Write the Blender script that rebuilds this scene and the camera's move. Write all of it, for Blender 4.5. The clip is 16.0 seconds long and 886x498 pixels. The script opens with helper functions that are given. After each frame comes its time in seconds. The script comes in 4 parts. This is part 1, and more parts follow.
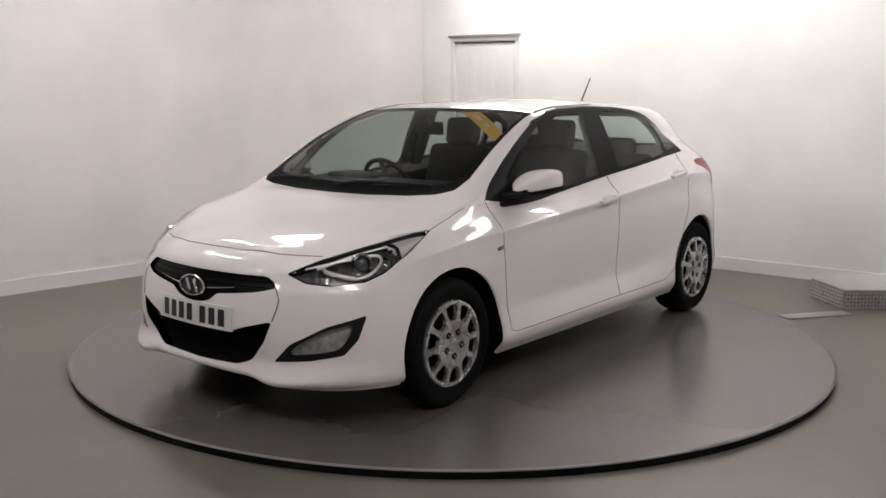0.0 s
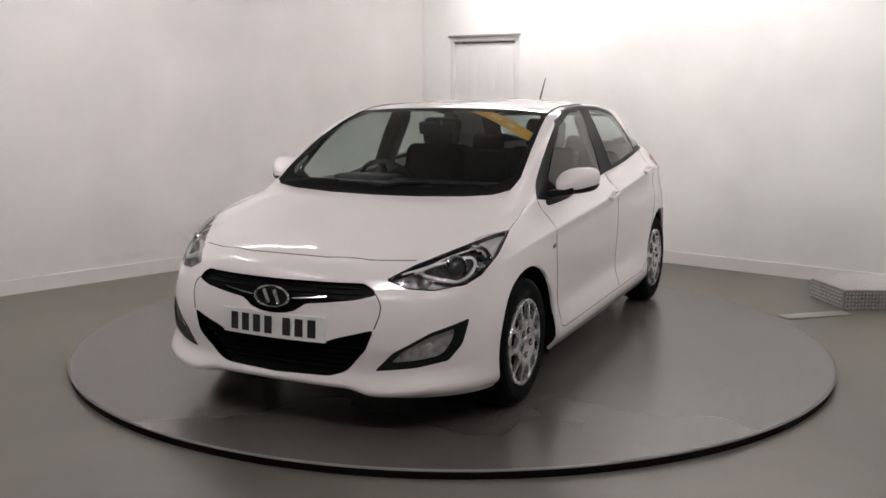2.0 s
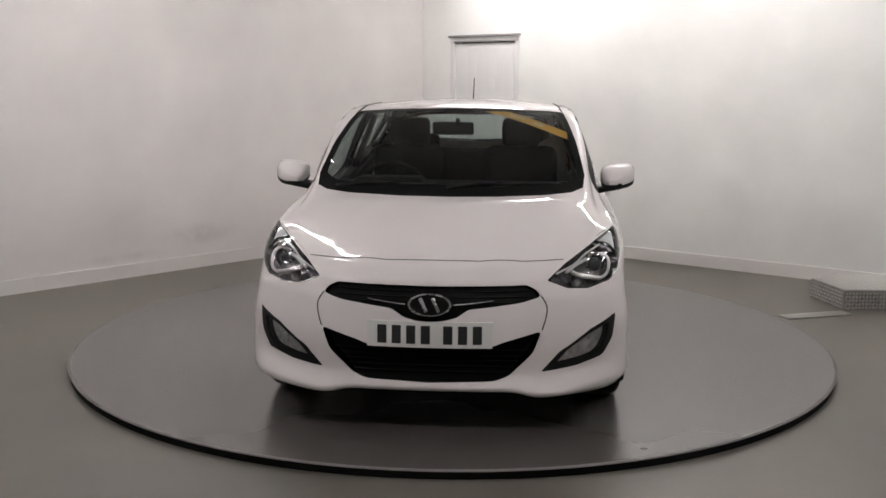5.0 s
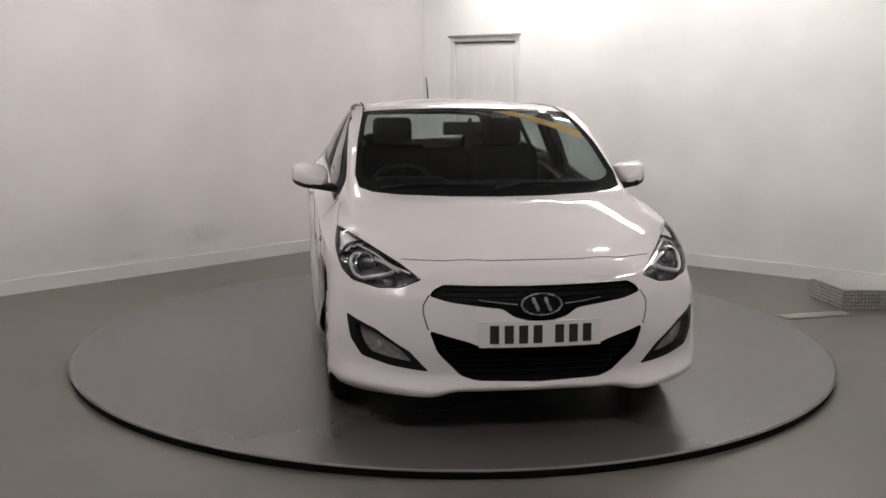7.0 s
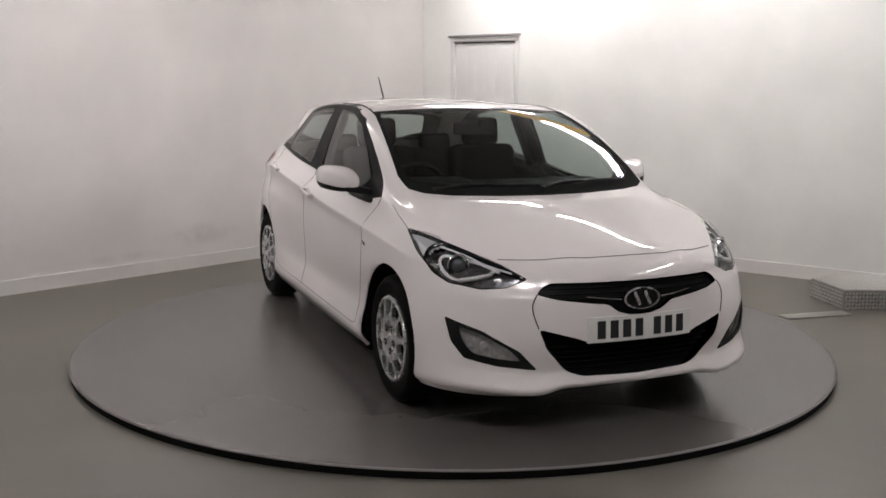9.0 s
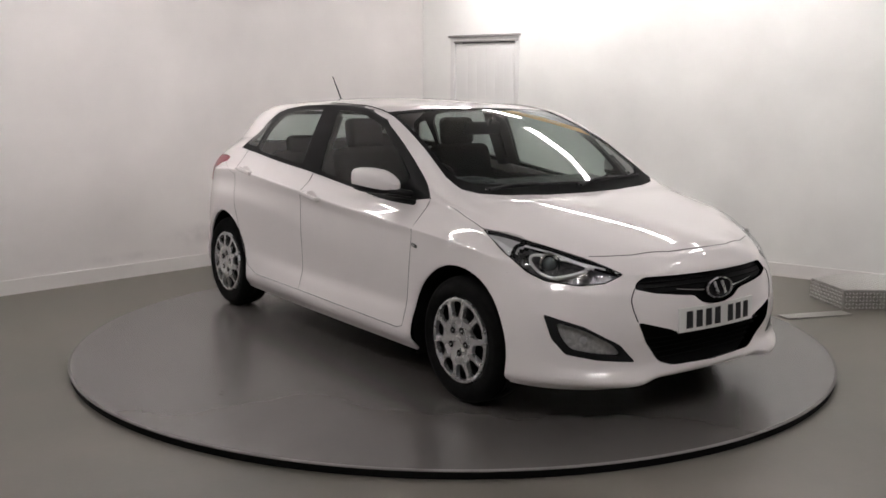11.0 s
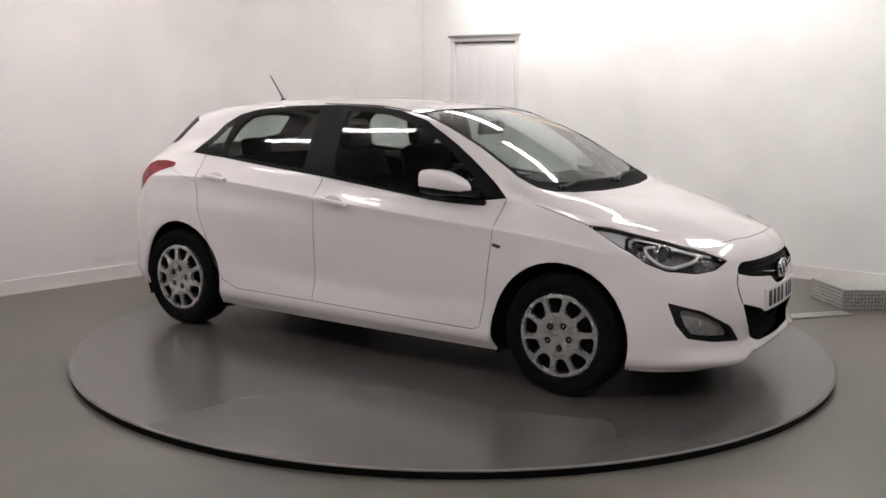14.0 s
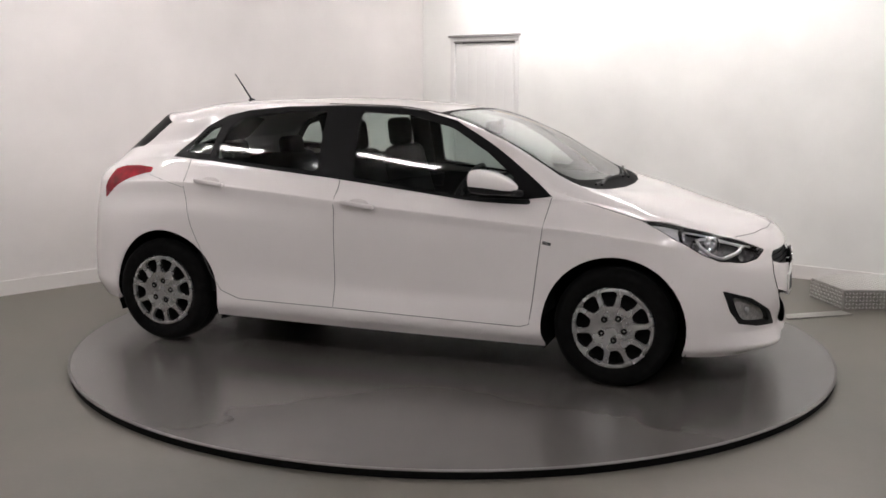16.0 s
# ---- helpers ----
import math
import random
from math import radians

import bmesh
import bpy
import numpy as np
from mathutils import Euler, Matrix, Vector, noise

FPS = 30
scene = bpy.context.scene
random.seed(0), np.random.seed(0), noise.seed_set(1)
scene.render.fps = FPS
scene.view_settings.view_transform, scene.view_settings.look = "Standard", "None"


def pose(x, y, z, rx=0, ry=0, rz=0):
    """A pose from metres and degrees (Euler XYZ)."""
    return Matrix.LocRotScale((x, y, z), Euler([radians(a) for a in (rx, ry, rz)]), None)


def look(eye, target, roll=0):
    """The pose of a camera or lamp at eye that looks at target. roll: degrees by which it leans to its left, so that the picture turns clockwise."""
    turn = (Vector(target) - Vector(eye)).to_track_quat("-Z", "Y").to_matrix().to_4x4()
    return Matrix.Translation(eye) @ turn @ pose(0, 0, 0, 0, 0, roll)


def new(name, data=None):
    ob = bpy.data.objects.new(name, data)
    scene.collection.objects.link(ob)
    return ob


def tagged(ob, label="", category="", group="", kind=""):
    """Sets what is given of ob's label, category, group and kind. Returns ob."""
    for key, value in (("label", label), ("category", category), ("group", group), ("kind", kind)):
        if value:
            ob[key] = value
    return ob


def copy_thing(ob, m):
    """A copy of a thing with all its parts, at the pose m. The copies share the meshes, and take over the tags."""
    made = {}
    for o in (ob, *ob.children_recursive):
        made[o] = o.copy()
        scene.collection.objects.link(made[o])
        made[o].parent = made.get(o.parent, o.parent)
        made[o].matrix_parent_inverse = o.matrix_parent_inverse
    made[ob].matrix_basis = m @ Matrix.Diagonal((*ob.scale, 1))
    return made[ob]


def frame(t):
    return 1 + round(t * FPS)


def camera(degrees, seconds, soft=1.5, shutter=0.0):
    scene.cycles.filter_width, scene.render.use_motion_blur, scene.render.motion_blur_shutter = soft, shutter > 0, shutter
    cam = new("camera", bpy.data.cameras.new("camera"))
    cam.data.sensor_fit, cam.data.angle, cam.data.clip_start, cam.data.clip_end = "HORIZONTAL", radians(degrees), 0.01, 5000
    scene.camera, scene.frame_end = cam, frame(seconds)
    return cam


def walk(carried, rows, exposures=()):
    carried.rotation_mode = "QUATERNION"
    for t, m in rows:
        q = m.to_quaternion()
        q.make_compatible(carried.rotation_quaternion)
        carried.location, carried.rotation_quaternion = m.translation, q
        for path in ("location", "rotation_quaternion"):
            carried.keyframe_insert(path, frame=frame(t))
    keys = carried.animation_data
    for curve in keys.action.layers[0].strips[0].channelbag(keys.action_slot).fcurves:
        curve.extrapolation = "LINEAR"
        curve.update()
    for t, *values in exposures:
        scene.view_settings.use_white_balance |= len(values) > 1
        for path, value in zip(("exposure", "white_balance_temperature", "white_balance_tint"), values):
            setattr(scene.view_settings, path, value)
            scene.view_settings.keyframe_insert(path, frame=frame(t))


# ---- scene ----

import collections

from mathutils.bvhtree import BVHTree
from mathutils.kdtree import KDTree

# ---------------------------------------------------------------- camera
cam = camera(49.55, 16.0, soft=1.6)
EYE = (0.0, -5.791, 1.458)
STAND = look(EYE, (-0.0095 * 5.791, 0.0, 1.458 - 0.1619 * 5.791), 0.31)
walk(cam, [(0.0, STAND), (16.0, STAND)], [(0.0, 0.0), (3.5, -0.17), (8.0, -0.22), (11.5, -0.10), (16.0, 0.09)])

# ---------------------------------------------------------------- light
world = bpy.data.worlds.new("room_dark")
scene.world = world
world.use_nodes = True
world.node_tree.nodes["Background"].inputs[0].default_value = (0.02, 0.02, 0.022, 1)
world.node_tree.nodes["Background"].inputs[1].default_value = 0.3


# ---------------------------------------------------------------- materials
def material(name, color, rough=0.5, metal=0.0, coat=0.0, spec=0.5, vary=0.0, scale=8.0, bump=0.0, bump_scale=60.0, rough_vary=0.0, tint=None):
    m = bpy.data.materials.new(name)
    m.use_nodes = True
    nt = m.node_tree
    b = nt.nodes["Principled BSDF"]
    b.inputs["Base Color"].default_value = (*color, 1)
    b.inputs["Roughness"].default_value = rough
    b.inputs["Metallic"].default_value = metal
    b.inputs["Coat Weight"].default_value = coat
    b.inputs["Coat Roughness"].default_value = 0.03
    b.inputs["Specular IOR Level"].default_value = spec
    if vary or rough_vary or bump:
        tc = nt.nodes.new("ShaderNodeTexCoord")
        n1 = nt.nodes.new("ShaderNodeTexNoise")
        n1.inputs["Scale"].default_value = scale
        n1.inputs["Detail"].default_value = 8
        nt.links.new(tc.outputs["Object"], n1.inputs["Vector"])
    if vary:
        mix = nt.nodes.new("ShaderNodeMix")
        mix.data_type = "RGBA"
        lo = tint if tint else tuple(c * (1 - vary) for c in color)
        hi = tuple(min(1, c * (1 + vary)) for c in color)
        mix.inputs[6].default_value, mix.inputs[7].default_value = (*lo, 1), (*hi, 1)
        ramp = nt.nodes.new("ShaderNodeMapRange")
        ramp.inputs[1].default_value, ramp.inputs[2].default_value = 0.3, 0.7
        nt.links.new(n1.outputs["Fac"], ramp.inputs[0])
        nt.links.new(ramp.outputs[0], mix.inputs[0])
        nt.links.new(mix.outputs[2], b.inputs["Base Color"])
    if rough_vary:
        mr = nt.nodes.new("ShaderNodeMapRange")
        mr.inputs[1].default_value, mr.inputs[2].default_value = 0.3, 0.7
        mr.inputs[3].default_value, mr.inputs[4].default_value = rough - rough_vary, rough + rough_vary
        nt.links.new(n1.outputs["Fac"], mr.inputs[0])
        nt.links.new(mr.outputs[0], b.inputs["Roughness"])
    if bump:
        n2 = nt.nodes.new("ShaderNodeTexNoise")
        n2.inputs["Scale"].default_value = bump_scale
        n2.inputs["Detail"].default_value = 6
        nt.links.new(tc.outputs["Object"], n2.inputs["Vector"])
        bp = nt.nodes.new("ShaderNodeBump")
        bp.inputs["Strength"].default_value = bump
        bp.inputs["Distance"].default_value = 0.004
        nt.links.new(n2.outputs["Fac"], bp.inputs["Height"])
        nt.links.new(bp.outputs[0], b.inputs["Normal"])
    return m


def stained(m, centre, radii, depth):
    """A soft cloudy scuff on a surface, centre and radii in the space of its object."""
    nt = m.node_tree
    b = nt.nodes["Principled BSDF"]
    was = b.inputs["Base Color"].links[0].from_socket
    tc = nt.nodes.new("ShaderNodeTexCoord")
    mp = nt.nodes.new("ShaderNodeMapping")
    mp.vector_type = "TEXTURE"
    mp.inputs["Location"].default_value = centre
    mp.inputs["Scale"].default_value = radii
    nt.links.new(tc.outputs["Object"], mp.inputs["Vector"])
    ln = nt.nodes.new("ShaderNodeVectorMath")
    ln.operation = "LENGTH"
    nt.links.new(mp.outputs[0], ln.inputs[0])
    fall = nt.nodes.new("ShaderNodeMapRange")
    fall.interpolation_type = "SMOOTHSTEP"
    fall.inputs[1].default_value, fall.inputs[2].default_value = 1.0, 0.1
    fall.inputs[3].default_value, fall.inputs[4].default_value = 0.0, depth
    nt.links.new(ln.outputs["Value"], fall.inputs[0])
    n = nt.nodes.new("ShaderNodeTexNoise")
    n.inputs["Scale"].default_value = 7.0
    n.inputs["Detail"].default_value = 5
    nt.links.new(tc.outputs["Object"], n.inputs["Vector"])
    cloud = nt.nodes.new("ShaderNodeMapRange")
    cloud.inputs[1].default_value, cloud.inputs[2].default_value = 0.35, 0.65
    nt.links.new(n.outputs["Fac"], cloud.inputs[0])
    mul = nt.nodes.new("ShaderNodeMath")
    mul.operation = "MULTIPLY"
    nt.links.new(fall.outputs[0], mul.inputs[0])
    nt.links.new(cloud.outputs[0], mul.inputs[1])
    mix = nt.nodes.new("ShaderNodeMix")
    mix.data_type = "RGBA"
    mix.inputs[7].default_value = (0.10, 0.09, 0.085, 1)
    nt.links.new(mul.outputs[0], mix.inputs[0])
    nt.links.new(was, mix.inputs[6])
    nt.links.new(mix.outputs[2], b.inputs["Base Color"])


def glass(name, tint, ior=1.5, rough=0.0):
    m = bpy.data.materials.new(name)
    m.use_nodes = True
    nt = m.node_tree
    nt.nodes.remove(nt.nodes["Principled BSDF"])
    out = nt.nodes["Material Output"]
    tr = nt.nodes.new("ShaderNodeBsdfTransparent")
    tr.inputs[0].default_value = (*tint, 1)
    gl = nt.nodes.new("ShaderNodeBsdfGlossy")
    gl.inputs["Roughness"].default_value = rough
    lw = nt.nodes.new("ShaderNodeLayerWeight")
    lw.inputs[0].default_value = 0.5
    pw = nt.nodes.new("ShaderNodeMath")
    pw.operation = "POWER"
    pw.inputs[1].default_value = 5.0
    nt.links.new(lw.outputs["Facing"], pw.inputs[0])
    f0 = ((ior - 1) / (ior + 1)) ** 2
    fr = nt.nodes.new("ShaderNodeMath")
    fr.operation = "MULTIPLY_ADD"
    fr.inputs[1].default_value, fr.inputs[2].default_value = 1 - f0, f0
    nt.links.new(pw.outputs[0], fr.inputs[0])
    mx = nt.nodes.new("ShaderNodeMixShader")
    nt.links.new(fr.outputs[0], mx.inputs[0])
    nt.links.new(tr.outputs[0], mx.inputs[1])
    nt.links.new(gl.outputs[0], mx.inputs[2])
    nt.links.new(mx.outputs[0], out.inputs[0])
    return m


def glow(name, color, strength):
    m = bpy.data.materials.new(name)
    m.use_nodes = True
    b = m.node_tree.nodes["Principled BSDF"]
    b.inputs["Base Color"].default_value = (0.8, 0.8, 0.8, 1)
    b.inputs["Emission Color"].default_value = (*color, 1)
    b.inputs["Emission Strength"].default_value = strength
    return m


M_PAINT = material("white_car_paint", (0.825, 0.783, 0.778), 0.55, coat=1.0, spec=0.15, vary=0.015, scale=3, rough_vary=0.04)
M_BLACK = material("gloss_black_trim", (0.009, 0.009, 0.010), 0.12, spec=0.35, rough_vary=0.04)
M_PLASTIC = material("black_textured_plastic", (0.007, 0.007, 0.0075), 0.5, spec=0.2, bump=0.15, bump_scale=400, rough_vary=0.1)
M_RUBBER = material("tyre_rubber", (0.0045, 0.0045, 0.0045), 0.8, spec=0.08, vary=0.3, scale=25, bump=0.2, bump_scale=250)
M_SILVER = material("silver_wheel_paint", (0.62, 0.62, 0.62), 0.26, metal=0.75, vary=0.08, scale=12, rough_vary=0.08)
M_CHROME = material("chrome", (0.75, 0.75, 0.76), 0.09, metal=1.0)
M_STEEL = material("dark_steel", (0.05, 0.05, 0.05), 0.5, metal=0.7)
M_LAMP = material("lamp_housing", (0.115, 0.11, 0.115), 0.28, metal=0.6, vary=.65, scale=38)
M_TAILREF = material("pale_lamp_reflector", (0.66, 0.65, 0.655), 0.35, metal=0.15)
M_STRIP = material("satin_silver_strip", (0.72, 0.71, 0.71), 0.35, metal=0.45)
M_REFLECT = material("lamp_reflector", (0.6, 0.6, 0.6), 0.14, metal=1.0)
M_RED = material("red_lamp_plastic", (0.23, 0.003, 0.012), 0.22, coat=0.1, spec=0.25, vary=0.5, scale=14)
M_SEAT = material("black_seat_cloth", (0.003, 0.003, 0.0033), 0.9, spec=0.05, vary=0.3, scale=60, bump=0.4, bump_scale=500)
M_LINER = material("grey_headliner", (0.06, 0.058, 0.056), 0.9, bump=0.2, bump_scale=300)
M_ORANGE = material("orange_paper_strip", (0.95, 0.47, 0.06), 0.6, vary=0.08, scale=30)
M_CREAM = material("pale_print", (0.9, 0.72, 0.45), 0.6)
M_PLATE = material("white_plate", (0.72, 0.72, 0.70), 0.35)
M_INK = material("black_print", (0.012, 0.012, 0.014), 0.5)
M_GAP = material("panel_gap_grey", (0.15, 0.146, 0.143), 0.7)
M_SATIN = material("satin_black_trim", (0.005, 0.005, 0.0055), 0.45, spec=0.08, rough_vary=0.05)
M_LINERS = material("arch_plastic", (0.004, 0.004, 0.004), 0.85, spec=0.1, bump=0.2, bump_scale=200)
M_GLASS = glass("car_glass", (0.61, 0.67, 0.65))
M_LENS = glass("clear_lens", (0.93, 0.94, 0.95))
M_MIRROR = material("mirror_silver", (0.85, 0.85, 0.85), 0.02, metal=1.0)


# ---------------------------------------------------------------- mesh helpers
def mesh_ob(name, verts, faces, mat, parent=None, label="", normals=None, smooth=True):
    me = bpy.data.meshes.new(name)
    me.from_pydata([tuple(v) for v in verts], [], [tuple(f) for f in faces])
    me.materials.append(mat)
    if smooth:
        me.shade_smooth()
        if normals is None:
            me.set_sharp_from_angle(angle=radians(38))
    if normals is not None:
        me.normals_split_custom_set_from_vertices([tuple(n) for n in normals])
    ob = new(name, me)
    if parent:
        ob.parent = parent
    if label:
        tagged(ob, label)
    return ob


def part(name, bm, mat, parent=None, label="", smooth=True):
    bmesh.ops.recalc_face_normals(bm, faces=bm.faces)
    me = bpy.data.meshes.new(name)
    bm.to_mesh(me)
    bm.free()
    me.materials.append(mat)
    if smooth:
        me.shade_smooth()
        me.set_sharp_from_angle(angle=radians(38))
    ob = new(name, me)
    if parent:
        ob.parent = parent
    if label:
        tagged(ob, label)
    return ob


def rbox(size, m=None, bevel=0.01, seg=2):
    """A bevelled box of that size, as a bmesh."""
    bm = bmesh.new()
    bmesh.ops.create_cube(bm, size=1)
    bmesh.ops.scale(bm, vec=size, verts=bm.verts)
    if bevel:
        bmesh.ops.bevel(bm, geom=list(bm.edges), offset=bevel, segments=seg, profile=0.5, affect="EDGES")
    if m:
        bmesh.ops.transform(bm, matrix=m, verts=bm.verts)
    return bm


def merge(bm, other):
    me = bpy.data.meshes.new("tmp")
    other.to_mesh(me)
    other.free()
    bm.from_mesh(me)
    bpy.data.meshes.remove(me)
    return bm


def lathe(profile, n=48, m=None, close=False):
    """profile: (radius, along y) pairs, turned about the y axis."""
    bm = bmesh.new()
    rings = []
    for r, y in profile:
        if r < 1e-5:
            rings.append([bm.verts.new((0, y, 0))])
        else:
            rings.append([bm.verts.new((r * math.cos(a), y, r * math.sin(a))) for a in (2 * math.pi * k / n for k in range(n))])
    pairs = list(zip(rings, rings[1:])) + ([(rings[-1], rings[0])] if close else [])
    for a, b in pairs:
        for k in range(n):
            q = [a[k % len(a)], a[(k + 1) % n % len(a)], b[(k + 1) % n % len(b)], b[k % len(b)]]
            u = list(dict.fromkeys(q))
            if len(u) > 2:
                bm.faces.new(u)
    if m:
        bmesh.ops.transform(bm, matrix=m, verts=bm.verts)
    return bm


def tube(points, radius, n=8, taper=None):
    """A tube along points."""
    bm = bmesh.new()
    pts = [Vector(p) for p in points]
    rings = []
    for i, p in enumerate(pts):
        d = (pts[min(i + 1, len(pts) - 1)] - pts[max(i - 1, 0)]).normalized()
        u = d.cross(Vector((0, 0, 1)) if abs(d.z) < 0.9 else Vector((1, 0, 0))).normalized()
        w = d.cross(u)
        r = radius if taper is None else radius + (taper - radius) * i / (len(pts) - 1)
        rings.append([bm.verts.new(p + r * (math.cos(a) * u + math.sin(a) * w)) for a in (2 * math.pi * k / n for k in range(n))])
    for a, b in zip(rings, rings[1:]):
        for k in range(n):
            bm.faces.new((a[k], a[(k + 1) % n], b[(k + 1) % n], b[k]))
    bm.faces.new(rings[0][::-1])
    bm.faces.new(rings[-1])
    return bm


def pchip(xs, ys, q):
    """Monotone cubic through (xs, ys), ys of shape (n, ...), at q."""
    xs, ys, q = np.asarray(xs, float), np.asarray(ys, float), np.asarray(q, float)
    h = np.diff(xs).reshape(-1, *([1] * (ys.ndim - 1)))
    d = np.diff(ys, axis=0) / h
    m = np.zeros_like(ys)
    same = d[:-1] * d[1:] > 0
    w1, w2 = 2 * h[1:] + h[:-1], h[1:] + 2 * h[:-1]
    with np.errstate(divide="ignore", invalid="ignore"):
        hm = (w1 + w2) / (w1 / d[:-1] + w2 / d[1:])
    m[1:-1] = np.where(same, hm, 0)
    m[0], m[-1] = d[0], d[-1]
    i = np.clip(np.searchsorted(xs, q) - 1, 0, len(xs) - 2)
    t = ((q - xs[i]) / (xs[i + 1] - xs[i])).reshape(-1, *([1] * (ys.ndim - 1)))
    hh = h[i]
    return ((1 + 2 * t) * (1 - t) ** 2 * ys[i] + t * (1 - t) ** 2 * hh * m[i] + t * t * (3 - 2 * t) * ys[i + 1] + t * t * (t - 1) * hh * m[i + 1])


# ---------------------------------------------------------------- the room
FLOOR_Z = -0.04
CORNER = Vector((-0.316, 4.46, 0))
LEFT_DIR = Vector((-0.674, -0.739, 0)).normalized()
RIGHT_DIR = Vector((0.803, -0.596, 0)).normalized()
ROOM_H = 2.93
TUBE_GLOW = 70.0
# battens on the ceiling, ringed round the table: x, y, turn in degrees
# those at x .4, 3.3, -.3 and 1.45 are added as fill light
LAMPS = [(1.65, 1.55, -42), (2.85, .1, -62), (-1.8, .75, -37), (.4, 3.02, -34), (-3.2, -.65, 118), (-2.62, -2.95, 92), (3.3, -2.0, 95), (-.3, -4.4, 0), (1.45, -4.5, 0)]

# ---------------------------------------------------------------- car body surface
# Car space: x forward, y to the car's own left, z up, ground at z = 0, origin midway between the axles.
# Each rail runs round the half car: 0 nose centre, 3 front corner, 4..9 flank, 11 tail centre.
RAILS = [
    [(0, 2.06, 0, .209), (1, 2.05, .25, .209), (1.45, 2.038, .36, .206), (1.75, 2.032, .43, .185), (2.1, 2.01, .51, .182), (3, 1.86, .76, .192), (4, 1.64, .84, .19), (5, 1.1, .85, .185), (6, .3, .85, .185), (7, -.5, .85, .19), (8, -1.2, .85, .2), (9, -1.65, .82, .23), (10, -1.98, .5, .25), (11, -2.05, 0, .25)],
    [(0, 2.145, 0, .249), (1, 2.138, .25, .249), (1.45, 2.122, .36, .247), (1.75, 2.122, .43, .228), (2.1, 2.10, .51, .228), (3, 1.90, .782, .25), (4, 1.66, .868, .25), (5, 1.1, .893, .265), (6, .3, .897, .275), (7, -.5, .897, .28), (8, -1.2, .885, .29), (9, -1.66, .84, .32), (10, -2.04, .5, .33), (11, -2.1, 0, .33)],
    [(0, 2.155, 0, .42), (1, 2.145, .25, .42), (2, 2.095, .48, .42), (3, 1.865, .79, .44), (4, 1.64, .868, .46), (5, 1.1, .870, .44), (6, .3, .858, .43), (7, -.5, .862, .45), (8, -1.2, .89, .5), (9, -1.68, .83, .5), (10, -2.06, .5, .5), (11, -2.12, 0, .5)],
    [(0, 2.15, 0, .60), (1, 2.13, .25, .60), (2, 2.07, .48, .60), (3, 1.82, .79, .60), (4, 1.62, .848, .62), (5, 1.1, .870, .66), (6, .3, .868, .68), (7, -.5, .874, .72), (8, -1.2, .885, .76), (9, -1.72, .80, .72), (10, -2.03, .5, .72), (11, -2.09, 0, .72)],
    [(0, 2.12, 0, .69), (1, 2.095, .25, .69), (2, 2.02, .48, .69), (3, 1.78, .775, .695), (4, 1.60, .832, .74), (5, 1.1, .864, .80), (6, .3, .866, .855), (7, -.5, .862, .92), (8, -1.2, .838, .965), (9, -1.76, .745, .93), (10, -1.98, .5, .92), (11, -2.03, 0, .92)],
    [(0, 2.06, 0, .757), (1, 2.035, .25, .755), (2, 1.93, .48, .748), (3, 1.72, .73, .775), (4, 1.52, .80, .832), (5, 1.05, .775, .925), (6, .3, .785, .925), (7, -.5, .785, 1.022), (8, -1.2, .735, 1.082), (9, -1.68, .69, 1.05), (10, -1.88, .45, 1.03), (11, -1.93, 0, 1.03)],
    [(0, 2.0, 0, .786), (1, 1.97, .22, .785), (2, 1.85, .44, .79), (3, 1.66, .62, .83), (4, 1.48, .735, .868), (5, 1.02, .738, .955), (5.3, .866, .726, 1.034), (5.6, .654, .706, 1.194), (5.85, .44, .676, 1.314), (6.2, .177, .643, 1.374), (6.7, -.27, .608, 1.388), (7.1, -.64, .597, 1.376), (7.6, -.97, .595, 1.332), (8.2, -1.28, .645, 1.16), (9, -1.58, .60, 1.14), (10, -1.78, .4, 1.15), (11, -1.82, 0, 1.15)],
    [(0, 1.92, 0, .812), (1, 1.89, .18, .813), (2, 1.77, .36, .825), (3, 1.61, .5, .866), (4, 1.44, .59, .910), (5, 1.10, .69, .998), (5.25, .93, .685, 1.09), (5.5, .72, .655, 1.208), (6, .31, .592, 1.356), (6.3, .05, .575, 1.388), (7, -.5, .555, 1.398), (8, -1.1, .54, 1.372), (8.6, -1.28, .535, 1.345), (9, -1.40, .53, 1.318), (10, -1.60, .3, 1.33), (11, -1.64, 0, 1.335)],
    [(0, 1.84, 0, .838), (1, 1.79, 0, .85), (2, 1.67, 0, .882), (3, 1.55, 0, .908), (4, 1.42, 0, .934), (5, 1.265, 0, .960), (5.5, .88, 0, 1.165), (6, .40, 0, 1.364), (6.2, .27, 0, 1.394), (7, -.4, 0, 1.433), (8, -1.2, 0, 1.406), (9, -1.5, 0, 1.354), (10, -1.57, 0, 1.343), (11, -1.60, 0, 1.34)],
]


KNOTS = [0, 1, 1.3, 2, 3, 3.62, 3.85, 4, 5, 5.12, 5.7, 6.28, 6.4, 7.0, 7.12, 7.6, 8.1, 8.6, 9.1]


def faired(row, sigma):
    """A rail with its small unevenness smoothed out, mirrored at the car's middle plane."""
    n = int(sigma * 3)
    flip = np.array([1, -1, 1])
    full = np.concatenate([row[n:0:-1] * flip, row, row[-2:-n - 2:-1] * flip])
    w = np.exp(-.5 * (np.arange(-n, n + 1) / sigma) ** 2)
    w /= w.sum()
    return np.stack([np.convolve(full[:, c], w, "valid") for c in range(3)], 1)


